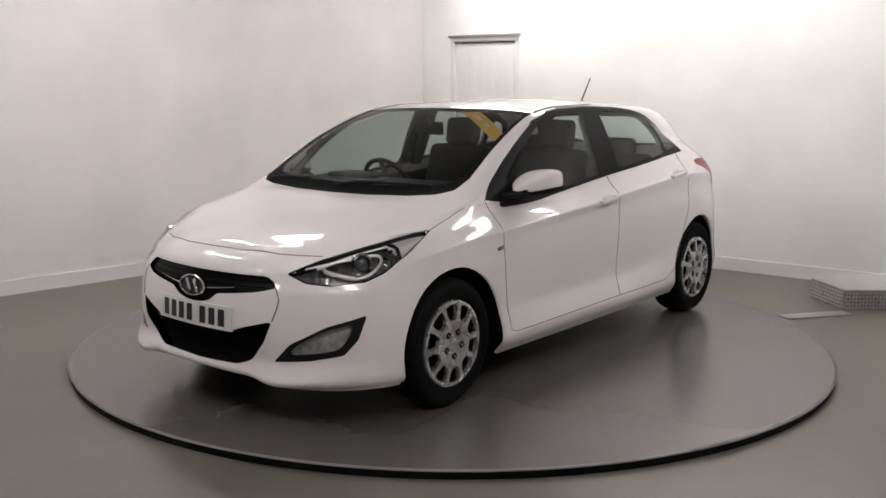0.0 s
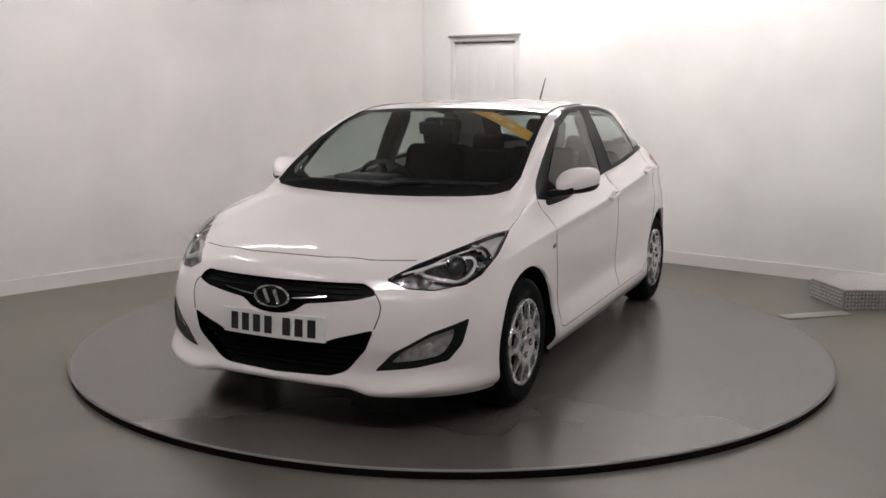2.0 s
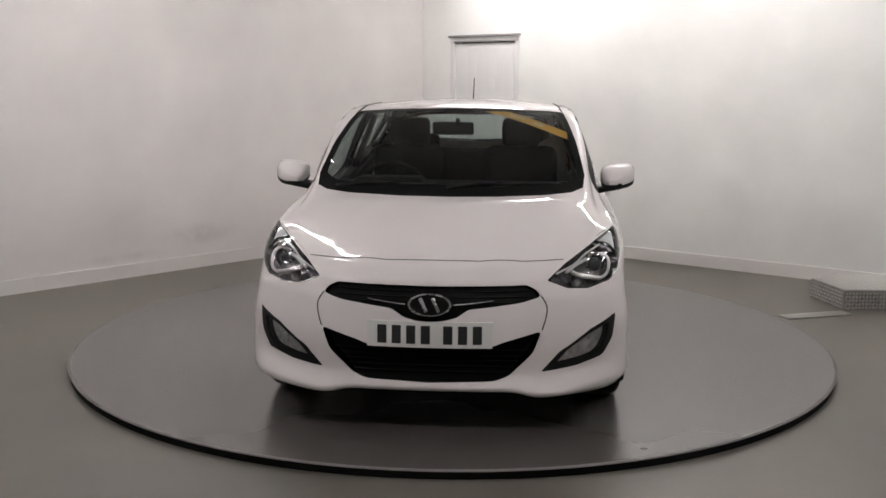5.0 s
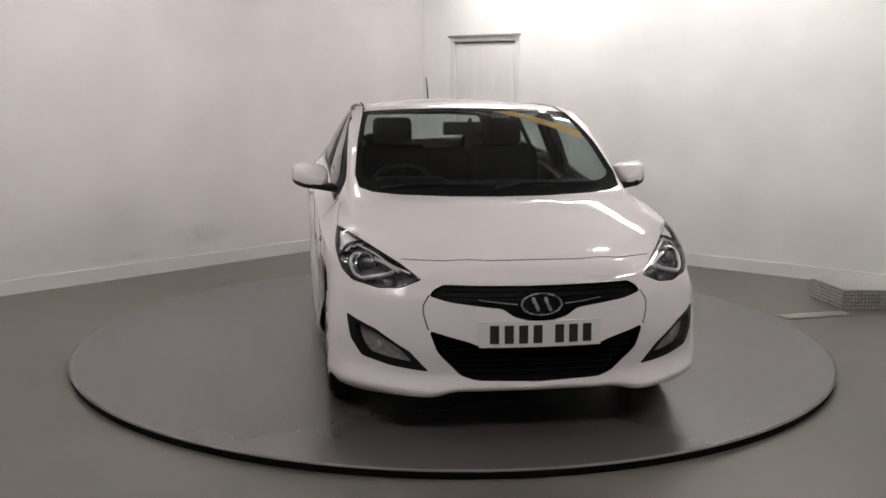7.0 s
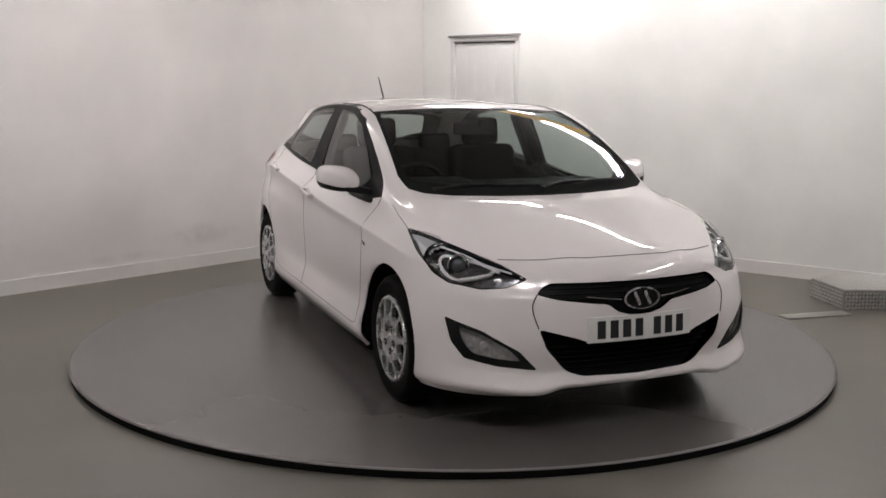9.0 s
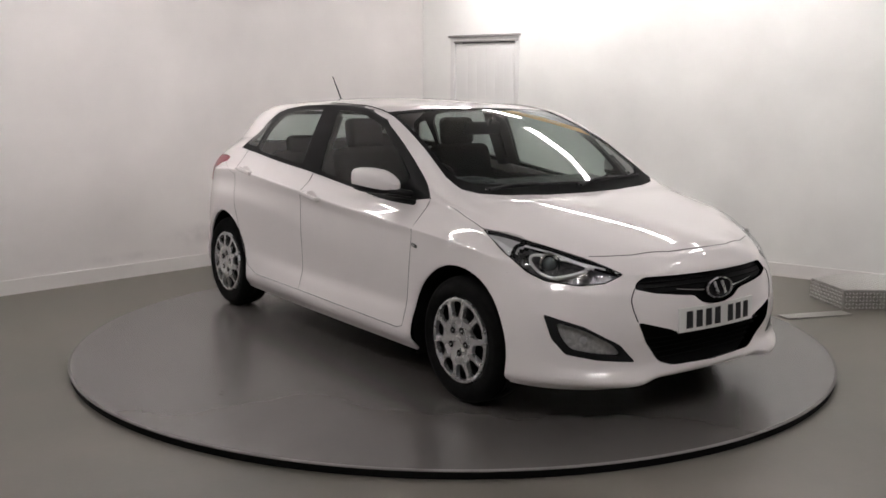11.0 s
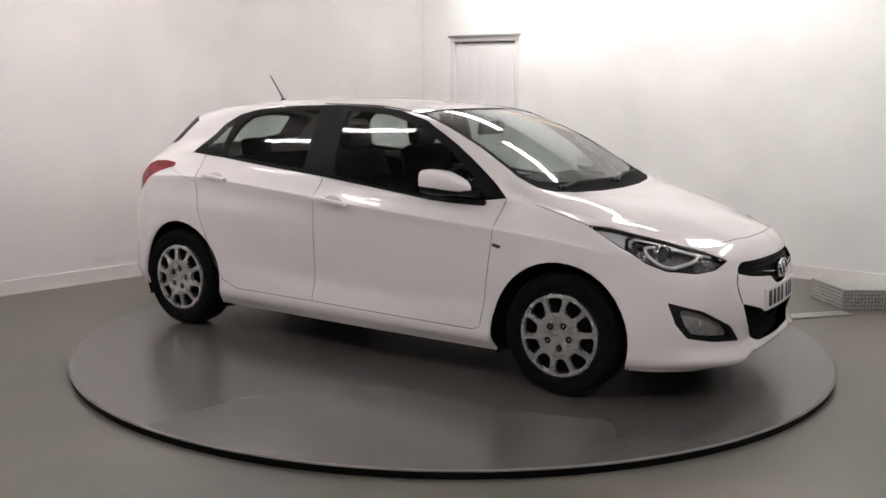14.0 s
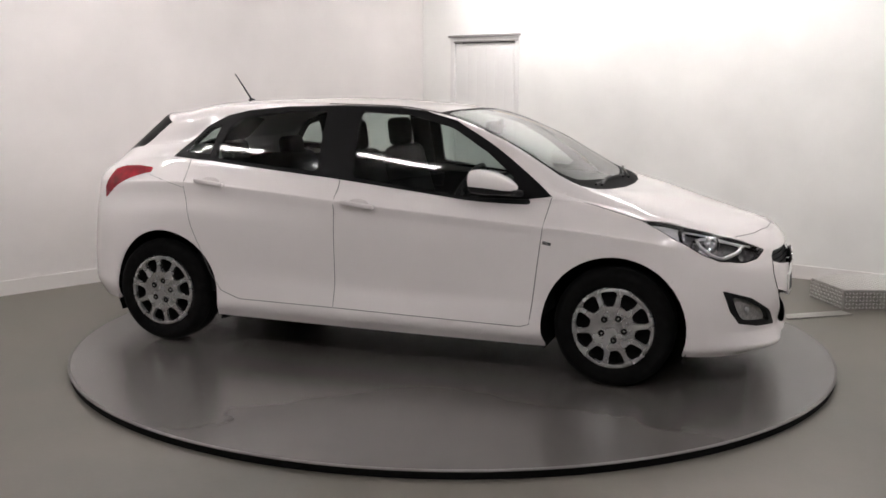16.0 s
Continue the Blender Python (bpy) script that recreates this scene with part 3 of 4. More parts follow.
def head_lamp(lamp, piece, sgn):
    v, f, n = shifted(piece, .045)
    tailward = [q for q in f if sum(v[i].x for i in q) / len(q) < 1.635]
    rest = [q for q in f if sum(v[i].x for i in q) / len(q) >= 1.635]
    mesh_ob("housing", *only(v, rest), M_LAMP, lamp, "dark chrome lamp housing")
    mesh_ob("tail_reflector", *only([a + b * .02 for a, b in zip(v, n)], tailward), M_TAILREF, lamp, "silver tail of the lamp")
    # black rim all round the lens
    cnt = {}
    for q in f:
        for u, w in zip(q, q[1:] + q[:1]):
            cnt[(min(u, w), max(u, w))] = cnt.get((min(u, w), max(u, w)), 0) + 1
    verts, faces = [], []
    vp = piece[0]
    mid = sum(vp, Vector()) / len(vp)
    for (u, w), c in cnt.items():
        if c == 1:
            k = len(verts)
            a, b = vp[u] + (mid - vp[u]).normalized() * .003, vp[w] + (mid - vp[w]).normalized() * .003
            verts += [a - n[u] * .0015, b - n[w] * .0015, b - n[w] * .048, a - n[u] * .048]
            faces.append((k, k + 1, k + 2, k + 3))
    mesh_ob("rim", verts, faces, M_BLACK, lamp, "black lamp rim")
    verts, faces = [], []
    for (u, w), c in cnt.items():
        if c == 1:
            k = len(verts)
            for d in (0, .006):
                verts += [vp[i] + (mid - vp[i]).normalized() * d + n[i] * .0012 for i in (u, w)]
            faces.append((k, k + 1, k + 3, k + 2))
    mesh_ob("lens_edge", verts, faces, M_BLACK, lamp, "black edge of the lens")
    row = [near(piece, (1.64, sgn * y, z)) for y, z in ((.715, .832), (.755, .815), (.79, .785), (.812, .745))]
    part("divider", tube(smooth_line([a - b * .022 for a, b in row], 3), .010, 8), M_BLACK, lamp, "black bar before the silver tail")
    c, nn = near(piece, (1.80, sgn * .705, .738))
    ax = (Vector((.85, .5 * sgn, .05))).normalized()
    m = facing(c - nn * .028, ax)
    part("projector", lathe([(.0, .016), (.018, .013), (.031, .004), (.036, -.008), (.036, -.03)], 28, m), M_GLOBE, lamp, "dark glass projector lens")
    part("projector_ring", lathe([(.039, .0), (.043, .010), (.049, .004), (.049, -.02), (.039, -.02)], 32, m, close=True), M_REFLECT, lamp, "chrome projector ring")
    c2, n2 = near(piece, (1.715, sgn * .79, .765))
    part("indicator_bowl", lathe([(.0, -.02), (.022, -.012), (.036, .006)], 24, facing(c2 - n2 * .024, ax)), M_REFLECT, lamp, "silver indicator bowl")
    c3, n3 = near(piece, (1.935, sgn * .615, .695))
    part("side_light_bowl", lathe([(.0, -.016), (.02, -.01), (.032, .006)], 24, facing(c3 - n3 * .026, ax)), M_LAMP, lamp, "grey side light bowl")
    # bright strip sweeping round the projector
    pts = []
    for q in ((1.93, .595, .752), (1.915, .625, .715), (1.885, .66, .688), (1.84, .705, .672), (1.785, .75, .688), (1.735, .775, .735), (1.725, .765, .782), (1.765, .715, .797), (1.85, .645, .776), (1.93, .575, .735)):
        a, na = near(piece, (q[0], q[1] * sgn, q[2]))
        pts.append(a - na * .016)
    part("light_strip", tube(smooth_line(pts), .0070, 8), M_STRIP, lamp, "bright silver strip")
    part("strip_blade", tube(smooth_line(pts[:4]), .0100, 10), M_STRIP, lamp, "bright silver strip end")
    pts = []
    for q in ((1.965, .535, .715), (1.87, .60, .765), (1.77, .665, .80), (1.66, .73, .825)):
        a, na = near(piece, (q[0], q[1] * sgn, q[2]))
        pts.append(a - na * .018)
    part("upper_strip", tube(smooth_line(pts), .0045, 8), M_STRIP, lamp, "thin silver strip")


def smooth_line(pts, n=5):
    p = [Vector(q) for q in pts]
    p = [p[0] * 2 - p[1]] + p + [p[-1] * 2 - p[-2]]
    out = []
    for a, b, c, d in zip(p, p[1:], p[2:], p[3:]):
        for k in range(n):
            t = k / n
            out.append(0.5 * (2 * b + (c - a) * t + (2 * a - 5 * b + 4 * c - d) * t * t + (3 * b - a - 3 * c + d) * t ** 3))
    return out + [p[-2]]


def fog_lamp(car, skin, lr, way, sgn):
    inner = [tuple(Vector(p) * .74 + Vector((1.962, .635, .408)) * .26) for p in FOG]
    a = skin.cut(rounded(lr(inner), .03, 4), way, -.2)
    b = skin.cut(rounded(lr(FOG), .012), way, -.2)
    fog = panel("fog_lamp", b, M_PLASTIC, car, "fog lamp in a black bezel", depth=.03)
    panel("lens", shifted(a, .006), M_LENS, fog, "clear fog lamp lens", depth=0)
    v, f, n = shifted(a, .032)
    mesh_ob("reflector", v, f, M_FOGBOWL, fog, "silver reflector", normals=n)
    c, nn = near(a, (1.965, sgn * .65, .405))
    m = facing(c - nn * .029, (.9, .35 * sgn, 0))
    part("bulb_shield", lathe([(.0, .010), (.012, .008), (.016, .002), (.017, -.004)], 24, m), M_STRIP, fog, "silver bulb shield")


def grilles(car, up, low, skin):
    v, f, n = shifted(up, .022)
    g = mesh_ob("upper_grille", v, f, M_SATIN, car, "gloss black upper grille", normals=n)
    panel("surround", rim_strip(up, .010, .024), M_BLACK, g, depth=0)
    for z in (.650, .628, .606):
        w = .43 - abs(.650 - z) * 1.1
        row = [skin.on((2.1, w * (k / 10 - 1), z), (1, 0, 0)) for k in range(21)]
        row = [p - Vector((.018, 0, 0)) for p in row if p]
        part("slat", tube(row, .0026, 6), M_LINERS, g)
    v, f, n = shifted(low, .055)
    g = mesh_ob("lower_grille", v, f, M_LINERS, car, "black lower grille with mesh bars", normals=n)
    panel("surround", rim_strip(low, .004, .056), M_PLASTIC, g, depth=0)
    for z in (.30, .325, .35, .375, .40):
        w = .34 + (z - .30) * .85
        row = [skin.on((2.1, w * (k / 10 - 1), z), (1, 0, 0)) for k in range(21)]
        row = [p - Vector((.046, 0, 0)) for p in row if p]
        part("slat", tube(row, .0035, 6), M_LINERS, g)
    for sgn in (1, -1):
        row = [skin.on((2.1, sgn * y, z), (1, 0, 0)) for y, z in ((.456, .632), (.472, .61), (.482, .585), (.48, .55), (.472, .52), (.463, .492))]
        part("bumper_seam", tube(smooth_line(row, 3), .0028, 6), M_PLASTIC, car, "dark seam beside the grille")
    # badge: an oval ring with a plain slanted shape
    p = skin.on((2.1, 0, .602), (1, 0, 0))
    m = facing(p + Vector((.006, 0, 0)), (1, 0, .08))
    sq = Matrix.Diagonal((1.0, 1.0, .53, 1))
    badge = part("badge", lathe([(.0, -.02), (.082, -.02), (.092, -.004), (.088, .0), (.0, .0)], 40, m @ sq), M_BLACK, car, "oval chrome badge on black")
    part("ring", lathe([(.080, .0), (.082, .006), (.087, .006), (.090, .0)], 40, m @ sq, close=True), M_SILVER, badge, "chrome oval ring")
    for dx in (-.026, .026):
        part("emblem", rbox((.015, .008, .064), m @ pose(dx, .003, 0, 0, 24, 0), .004), M_SILVER, badge, "plain slanted chrome blade")
    for sgn in (1, -1):
        row = [skin.on((2.1, sgn * y, z), (1, 0, 0)) + Vector((.002, 0, 0)) for y, z in ((.10, .602), (.15, .606), (.20, .612), (.26, .620))]
        part("chrome_strip", tube(smooth_line(row, 3), .0035, 6, .0018), M_CHROME, car, "thin chrome strip beside the badge")
    # number plate, its characters as plain bars
    def bowed(y0, y1, z0, z1, lift, n):
        vs, fs = [], []
        for k in range(n + 1):
            y = y0 + (y1 - y0) * k / n
            x = 2.163 - .24 * y * y + lift
            vs += [(x, y, z0), (x - .004, y, z1), (x - .010, y, z0), (x - .014, y, z1)]
        for k in range(n):
            i = 4 * k
            fs += [(i, i + 4, i + 5, i + 1), (i + 1, i + 5, i + 7, i + 3), (i + 2, i + 6, i + 4, i)]
        e = 4 * n
        return vs, fs + [(0, 1, 3, 2), (e, e + 2, e + 3, e + 1)]

    plate = mesh_ob("number_plate", *bowed(-.26, .26, .424, .532, 0, 12), M_PLATE, car, "white number plate with black bars")
    for k in range(7):
        y = -.197 + k * .0605 + (.032 if k > 3 else 0)
        mesh_ob("bar", *bowed(y - .019, y + .019, .440, .516, .0016, 1), M_INK, plate)


def rim_strip(piece, top, bottom):
    """The wall that joins the edge of an opening to what lies behind it."""
    v, f, n = piece
    cnt = {}
    for q in f:
        for u, w in zip(q, q[1:] + q[:1]):
            cnt[(min(u, w), max(u, w))] = cnt.get((min(u, w), max(u, w)), 0) + 1
    verts, faces, nrm = [], [], []
    mid = sum(v, Vector()) / len(v)
    for (u, w), c in cnt.items():
        if c == 1:
            k = len(verts)
            a, b = v[u] + (mid - v[u]).normalized() * .003, v[w] + (mid - v[w]).normalized() * .003
            verts += [a + n[u] * .0005, b + n[w] * .0005, b - n[w] * bottom, a - n[u] * bottom]
            side_n = (v[w] - v[u]).cross(n[u]).normalized()
            nrm += [side_n] * 4
            faces.append([k, k + 1, k + 2, k + 3])
    return verts, faces, nrm


def door_handle(door, skin, x, z, sgn):
    p = skin.on((x, 0, z), (0, sgn, 0))
    bm = rbox((.19, .016, .026), pose(p.x, p.y + sgn * .024, p.z, 0, 7, 0), .0075, 3)
    merge(bm, rbox((.03, .03, .022), pose(p.x - .08, p.y + sgn * .01, p.z + .0095, 0, 7, 0), .006))
    merge(bm, rbox((.03, .03, .022), pose(p.x + .08, p.y + sgn * .01, p.z - .0095, 0, 7, 0), .006))
    part("handle", bm, M_PAINT, door, "white pull handle")
    part("recess", lathe([(.0, .0015), (.055, .001), (.062, 0)], 24, facing(p, (0, sgn, 0)) @ Matrix.Diagonal((1, 1, .5, 1))), M_PAINT, door)


M_GLOBE = material("projector_glass", (0.05, 0.055, 0.06), 0.03, coat=1.0, spec=0.8)
M_FOGBOWL = material("fog_bowl", (0.60, 0.59, 0.58), 0.32, metal=0.5, vary=.3, scale=45, bump=.8, bump_scale=55)
car, skin = build_car()


# ---------------------------------------------------------------- wheels
def wheel_trim(m):
    """A plastic trim disc with ten round-ended openings about a flat hub."""
    rings = [0.0, .02, .04, .06, .08, .098, .110, .113, .118, .126, .14, .156, .170, .178, .184, .188, .194, .204, .208]
    relief = [.004, .004, .004, .006, .009, .011, .011, .011, .0105, .010, .008, .0065, .005, .0045, .004, .0045, .0065, .003, -.012]
    width = [.006, .006, .006, .006, .006, .006, .008, .011, .018, .0235, .029, .034, .0375, .038, .0355, .026, .026, .026, .026]
    first, last = 7, 14
    inner, outer = 6, 4
    bm = bmesh.new()
    rows = []
    for r, y, w in zip(rings, relief, width):
        if r == 0:
            rows.append([bm.verts.new((0, y, 0))])
            continue
        h, row = min(w * 1.1 / r, radians(15)), []
        for k in range(10):
            mid = radians(90 + 36 * k)
            for c in range(inner):
                row.append(mid - h + 2 * h * c / inner)
            for c in range(outer):
                row.append(mid + h + (radians(36) - 2 * h) * c / outer)
        rows.append([bm.verts.new((r * math.cos(a), y, r * math.sin(a))) for a in row])
    n = 10 * (inner + outer)
    for j in range(len(rows) - 1):
        a, b = rows[j], rows[j + 1]
        for k in range(n):
            if first <= j <= last and k % (inner + outer) < inner:
                continue
            q = [a[k % len(a)], a[(k + 1) % n % len(a)], b[(k + 1) % n], b[k]]
            bm.faces.new(list(dict.fromkeys(q)))
    edges = [e for e in bm.edges if e.is_boundary and all(.1 < math.hypot(v.co.x, v.co.z) < .192 for v in e.verts)]
    ext = bmesh.ops.extrude_edge_only(bm, edges=edges)
    for v in [g for g in ext["geom"] if isinstance(g, bmesh.types.BMVert)]:
        v.co.y -= .022
    bmesh.ops.transform(bm, matrix=m, verts=bm.verts)
    return bm


def wheel(parent, x, y, sgn, turn):
    w = new("wheel")
    w.parent = parent
    w.location = (x, y, .305)
    tagged(w, "black tyre with a silver ten-opening wheel trim")
    m = pose(0, 0, 0, 0, turn, 0) if sgn > 0 else pose(0, 0, 0, 0, turn, 180)
    tyre = lathe([(.195, -.175), (.225, -.19), (.27, -.192), (.294, -.182), (.303, -.165), (.305, -.15),
                  (.305, -.128), (.299, -.126), (.299, -.118), (.305, -.116), (.3055, -.10), (.2995, -.098), (.2995, -.088), (.3055, -.086), (.305, -.07), (.299, -.068), (.299, -.058),
                  (.305, -.056), (.304, -.035), (.297, -.014), (.288, -.004), (.286, -.002), (.272, .006), (.262, .007), (.245, .004), (.228, .003), (.22, .0), (.208, -.006), (.200, -.02)], 72, m)
    part("tyre", tyre, M_RUBBER, w, "black tyre with tread grooves")
    part("steel_rim", lathe([(.205, -.02), (.196, -.03), (.185, -.05), (.12, -.055), (.05, -.04), (0, -.04)], 48, m), M_LINERS, w, "dark steel rim behind the trim")
    trim = part("wheel_trim", wheel_trim(m), M_SILVER, w, "silver plastic wheel trim with ten openings")
    for k in range(5):
        a = radians(-90 + 72 * k)
        c = m @ pose(.060 * math.cos(a), .008, .060 * math.sin(a))
        part("bolt_hole", lathe([(.0, .0012), (.012, .0014), (.0155, .0018), (.0168, 0)], 14, c), M_LINERS, trim, "dark bolt recess")
        part("bolt", lathe([(.0, .0042), (.0045, .0038), (.0058, .0012)], 12, c), M_SILVER, trim)
    part("hub_cap", lathe([(.0, .0002), (.024, .0002), (.027, -.001)], 24, m @ pose(0, .005, 0)), M_SILVER, trim)


for sgn, turn in ((1, 4), (-1, 8)):
    wheel(car, 1.325, sgn * .845, sgn, turn)
    wheel(car, -1.325, sgn * .845, sgn, turn + 17)


def arch_liner(cx, sgn):
    m = pose(cx, sgn * (.85 if cx > 0 else .822), .305, 0, 0, 0 if sgn > 0 else 180)
    bm = lathe([(.372, .0), (.385, -.03), (.385, -.36), (0, -.37)], 48, m)
    bmesh.ops.delete(bm, geom=[f for f in bm.faces if f.calc_center_median().z < .16], context="FACES")
    part("arch_liner", bm, M_LINERS, car, "black wheel arch liner")


for sgn in (1, -1):
    arch_liner(1.325, sgn)
    arch_liner(-1.29, sgn)
bm = rbox((1.84, 1.6, .07), pose(0, 0, .208), .02)
merge(bm, rbox((.5, 1.1, .06), pose(1.72, 0, .235), .02))
merge(bm, rbox((.9, .9, .06), pose(1.2, 0, .24), .02))
merge(bm, rbox((1.2, 1.0, .08), pose(-1.35, 0, .27), .02))
part("underbody", bm, M_LINERS, car, "dark underbody")


# ---------------------------------------------------------------- mirrors, wipers, aerial, small parts of the car
def door_mirror(sgn):
    tuck = .030 if sgn > 0 else .008
    # along x: half width, half height, middle height, middle of the width
    prof = [(.612, .080, .044, 1.029, .922), (.620, .089, .051, 1.029, .922), (.655, .094, .055, 1.029, .921), (.70, .092, .053, 1.025, .916),
            (.74, .083, .047, 1.017, .907), (.78, .066, .037, 1.006, .895), (.805, .047, .026, .999, .887), (.825, .020, .012, .994, .88)]

    def shell(rows, low, grow, n=32):
        bm, rings = bmesh.new(), []
        for x, ry, rz, cz, cy in rows:
            row = []
            for k in range(n):
                a = 2 * math.pi * k / n
                ca, sa = math.cos(a), math.sin(a)
                u = math.copysign(abs(ca) ** .62, ca)
                # the inner end is slimmer and sits lower than the outer one
                rise = rz * math.copysign(abs(sa) ** .62, sa) * (1 + .12 * u) + .002 * u
                if low:
                    rise = min(rise, -.30 * rz)
                yy = cy - tuck + ry * u * grow
                row.append(bm.verts.new((x + .10 * (cy - tuck - yy), sgn * yy, cz + rise * grow)))
            rings.append(row)
        for a, b in zip(rings, rings[1:]):
            for k in range(n):
                bm.faces.new((a[k], a[(k + 1) % n], b[(k + 1) % n], b[k]))
        bm.faces.new(rings[-1])
        bm.faces.new(rings[0][::-1])
        return bm

    mir = part("door_mirror", shell(prof, False, 1.0), M_PAINT, car, "white door mirror on a black foot")
    part("lower_cover", shell([(x + .002, ry, rz, cz - .012, cy) for x, ry, rz, cz, cy in prof], True, 1.0), M_PLASTIC, mir, "black lower cover")
    gl = bmesh.new()
    ring = [(.922 - tuck + .074 * math.cos(2 * math.pi * k / 24), 1.029 + .043 * math.sin(2 * math.pi * k / 24)) for k in range(24)]
    gl.faces.new([gl.verts.new((.608 + .10 * (.922 - tuck - y), sgn * y, z)) for y, z in ring])
    part("glass", gl, M_MIRROR, mir, "mirror glass", smooth=False)
    part("foot", rbox((.13, .17, .034), pose(.765, sgn * .815, .962, 10 * sgn, 0, 8 * sgn), .014, 3), M_PLASTIC, mir, "black mirror foot")


for sgn in (1, -1):
    door_mirror(sgn)
    # side emblem
    p = skin.on((.985, 0, .718), (0, sgn, 0))
    part("side_emblem", rbox((.044, .006, .016), pose(p.x, p.y + sgn * .002, p.z, 0, 12, 0), .0025), M_STEEL, car, "small dark wing emblem")
    part("emblem_bar", rbox((.034, .004, .006), pose(p.x, p.y + sgn * .005, p.z, 0, 22, 0), .001), M_CHROME, car, "thin chrome bar of the emblem")


def wiper(y0, y1, x0, x1):
    pts = [skin.on((x0 + (x1 - x0) * k / 8, y0 + (y1 - y0) * k / 8, 1), (0, 0, 1)) + Vector((.006, 0, .014)) for k in range(9)]
    w = part("wiper", tube(pts, .007, 6), M_PLASTIC, car, "black wiper")
    arm = [pts[0] + Vector((.03, 0, -.002)), (pts[0] + pts[4]) / 2 + Vector((.012, 0, .012)), pts[4] + Vector((0, 0, .006))]
    part("arm", tube(arm, .008, 6), M_PLASTIC, w)


wiper(-.57, .08, 1.165, 1.205)
wiper(.0, .56, 1.215, 1.125)
aer = part("aerial", lathe([(.0, .03), (.012, .026), (.028, .0), (.03, -.01)], 20, facing((-1.19, 0, 1.392), (0, 0, 1), (1, 0, 0)) @ Matrix.Diagonal((1, 1, 1.6, 1))), M_PLASTIC, car, "black roof aerial")
part("rod", tube([(-1.19, 0, 1.41), (-1.25, 0, 1.495), (-1.308, 0, 1.575)], .006, 8, .0035), M_PLASTIC, aer)

# paper strip on the inside of the windscreen
STRIP_A, STRIP_B = ((.372, .125), (.362, .262)), ((.70, .612), (.615, .612))
verts, faces = [], []
for k in range(17):
    for j in range(2):
        a, b = Vector(STRIP_A[j]), Vector(STRIP_B[j])
        q = a.lerp(b, k / 16)
        p = skin.on((q.x, q.y, 1), (0, 0, 1))
        verts.append(p - skin.normal(p) * .006)
faces = [(2 * k, 2 * k + 1, 2 * k + 3, 2 * k + 2) for k in range(16)]
strip = mesh_ob("paper_strip", verts, faces, M_ORANGE, car, "orange paper strip across the windscreen")
for k0, k1 in ((4, 7), (9, 11)):
    verts = []
    for k in range(k0, k1 + 1):
        for w in (.35, .62):
            a, b = Vector(STRIP_A[0]).lerp(Vector(STRIP_B[0]), k / 16), Vector(STRIP_A[1]).lerp(Vector(STRIP_B[1]), k / 16)
            q = a.lerp(b, w)
            p = skin.on((q.x, q.y, 1), (0, 0, 1))
            verts.append(p - skin.normal(p) * .0045)
    mesh_ob("print_bar", verts, [(2 * k, 2 * k + 1, 2 * k + 3, 2 * k + 2) for k in range(k1 - k0)], M_CREAM, strip, "pale printed bar")


# ---------------------------------------------------------------- cabin
def soft_block(size, m):
    return rbox(size, m, min(size) * .42, 4)


def seat(y):
    s = new("seat")
    s.parent = car
    tagged(s, "black cloth front seat")
    part("cushion", soft_block((.50, .48, .16), pose(.12, y, .52, 0, -6, 0)), M_SEAT, s)
    part("backrest", soft_block((.14, .46, .62), pose(-.20, y, .83, 0, -16, 0)), M_SEAT, s)
    part("headrest", soft_block((.09, .25, .18), pose(-.30, y, 1.215, 0, -8, 0)), M_SEAT, s)
    for d in (-.06, .06):
        part("post", tube([(-.275, y + d, 1.06), (-.295, y + d, 1.16)], .006, 8), M_CHROME, s)


seat(.36)
seat(-.36)
bench = new("rear_bench")
bench.parent = car
tagged(bench, "black cloth rear bench")
part("cushion", soft_block((.50, 1.26, .16), pose(-.72, 0, .54, 0, -5, 0)), M_SEAT, bench)
part("backrest", soft_block((.14, 1.24, .56), pose(-1.02, 0, .80, 0, -20, 0)), M_SEAT, bench)
for y in (-.36, .36):
    part("headrest", soft_block((.09, .24, .14), pose(-1.10, y, 1.10, 0, -10, 0)), M_SEAT, bench)
bm = rbox((.50, 1.36, .22), pose(.86, 0, .86, 0, 6, 0), .07, 4)
merge(bm, rbox((.22, .40, .10), pose(.68, -.36, .955), .045, 4))
dash = part("dashboard", bm, M_PLASTIC, car, "black dashboard")
part("centre_console", rbox((.5, .26, .40), pose(.55, 0, .68), .05, 3), M_PLASTIC, dash)
sw = part("steering_wheel", lathe([(.185 + .015 * math.cos(a), .015 * math.sin(a)) for a in (2 * math.pi * k / 10 for k in range(10))], 40, facing((.40, -.38, .90), (-.88, 0, .47)), close=True), M_PLASTIC, car, "black steering wheel")
part("hub", lathe([(0, .03), (.06, .022), (.075, -.02)], 24, facing((.40, -.38, .90), (-.88, 0, .47))), M_PLASTIC, sw)
for a in (0, 180, 270):
    part("spoke", rbox((.13, .014, .035), facing((.40, -.38, .90), (-.88, 0, .47)) @ pose(0, 0, 0, 0, a, 0) @ pose(.115, 0, 0), .006), M_PLASTIC, sw)
rv = part("rear_view_mirror", rbox((.03, .24, .075), pose(.46, -.03, 1.262, 0, 8, -6), .014, 3), M_PLASTIC, car, "black interior mirror")
part("stem", tube([(.475, 0, 1.28), (.50, 0, 1.315)], .012, 8), M_PLASTIC, rv)
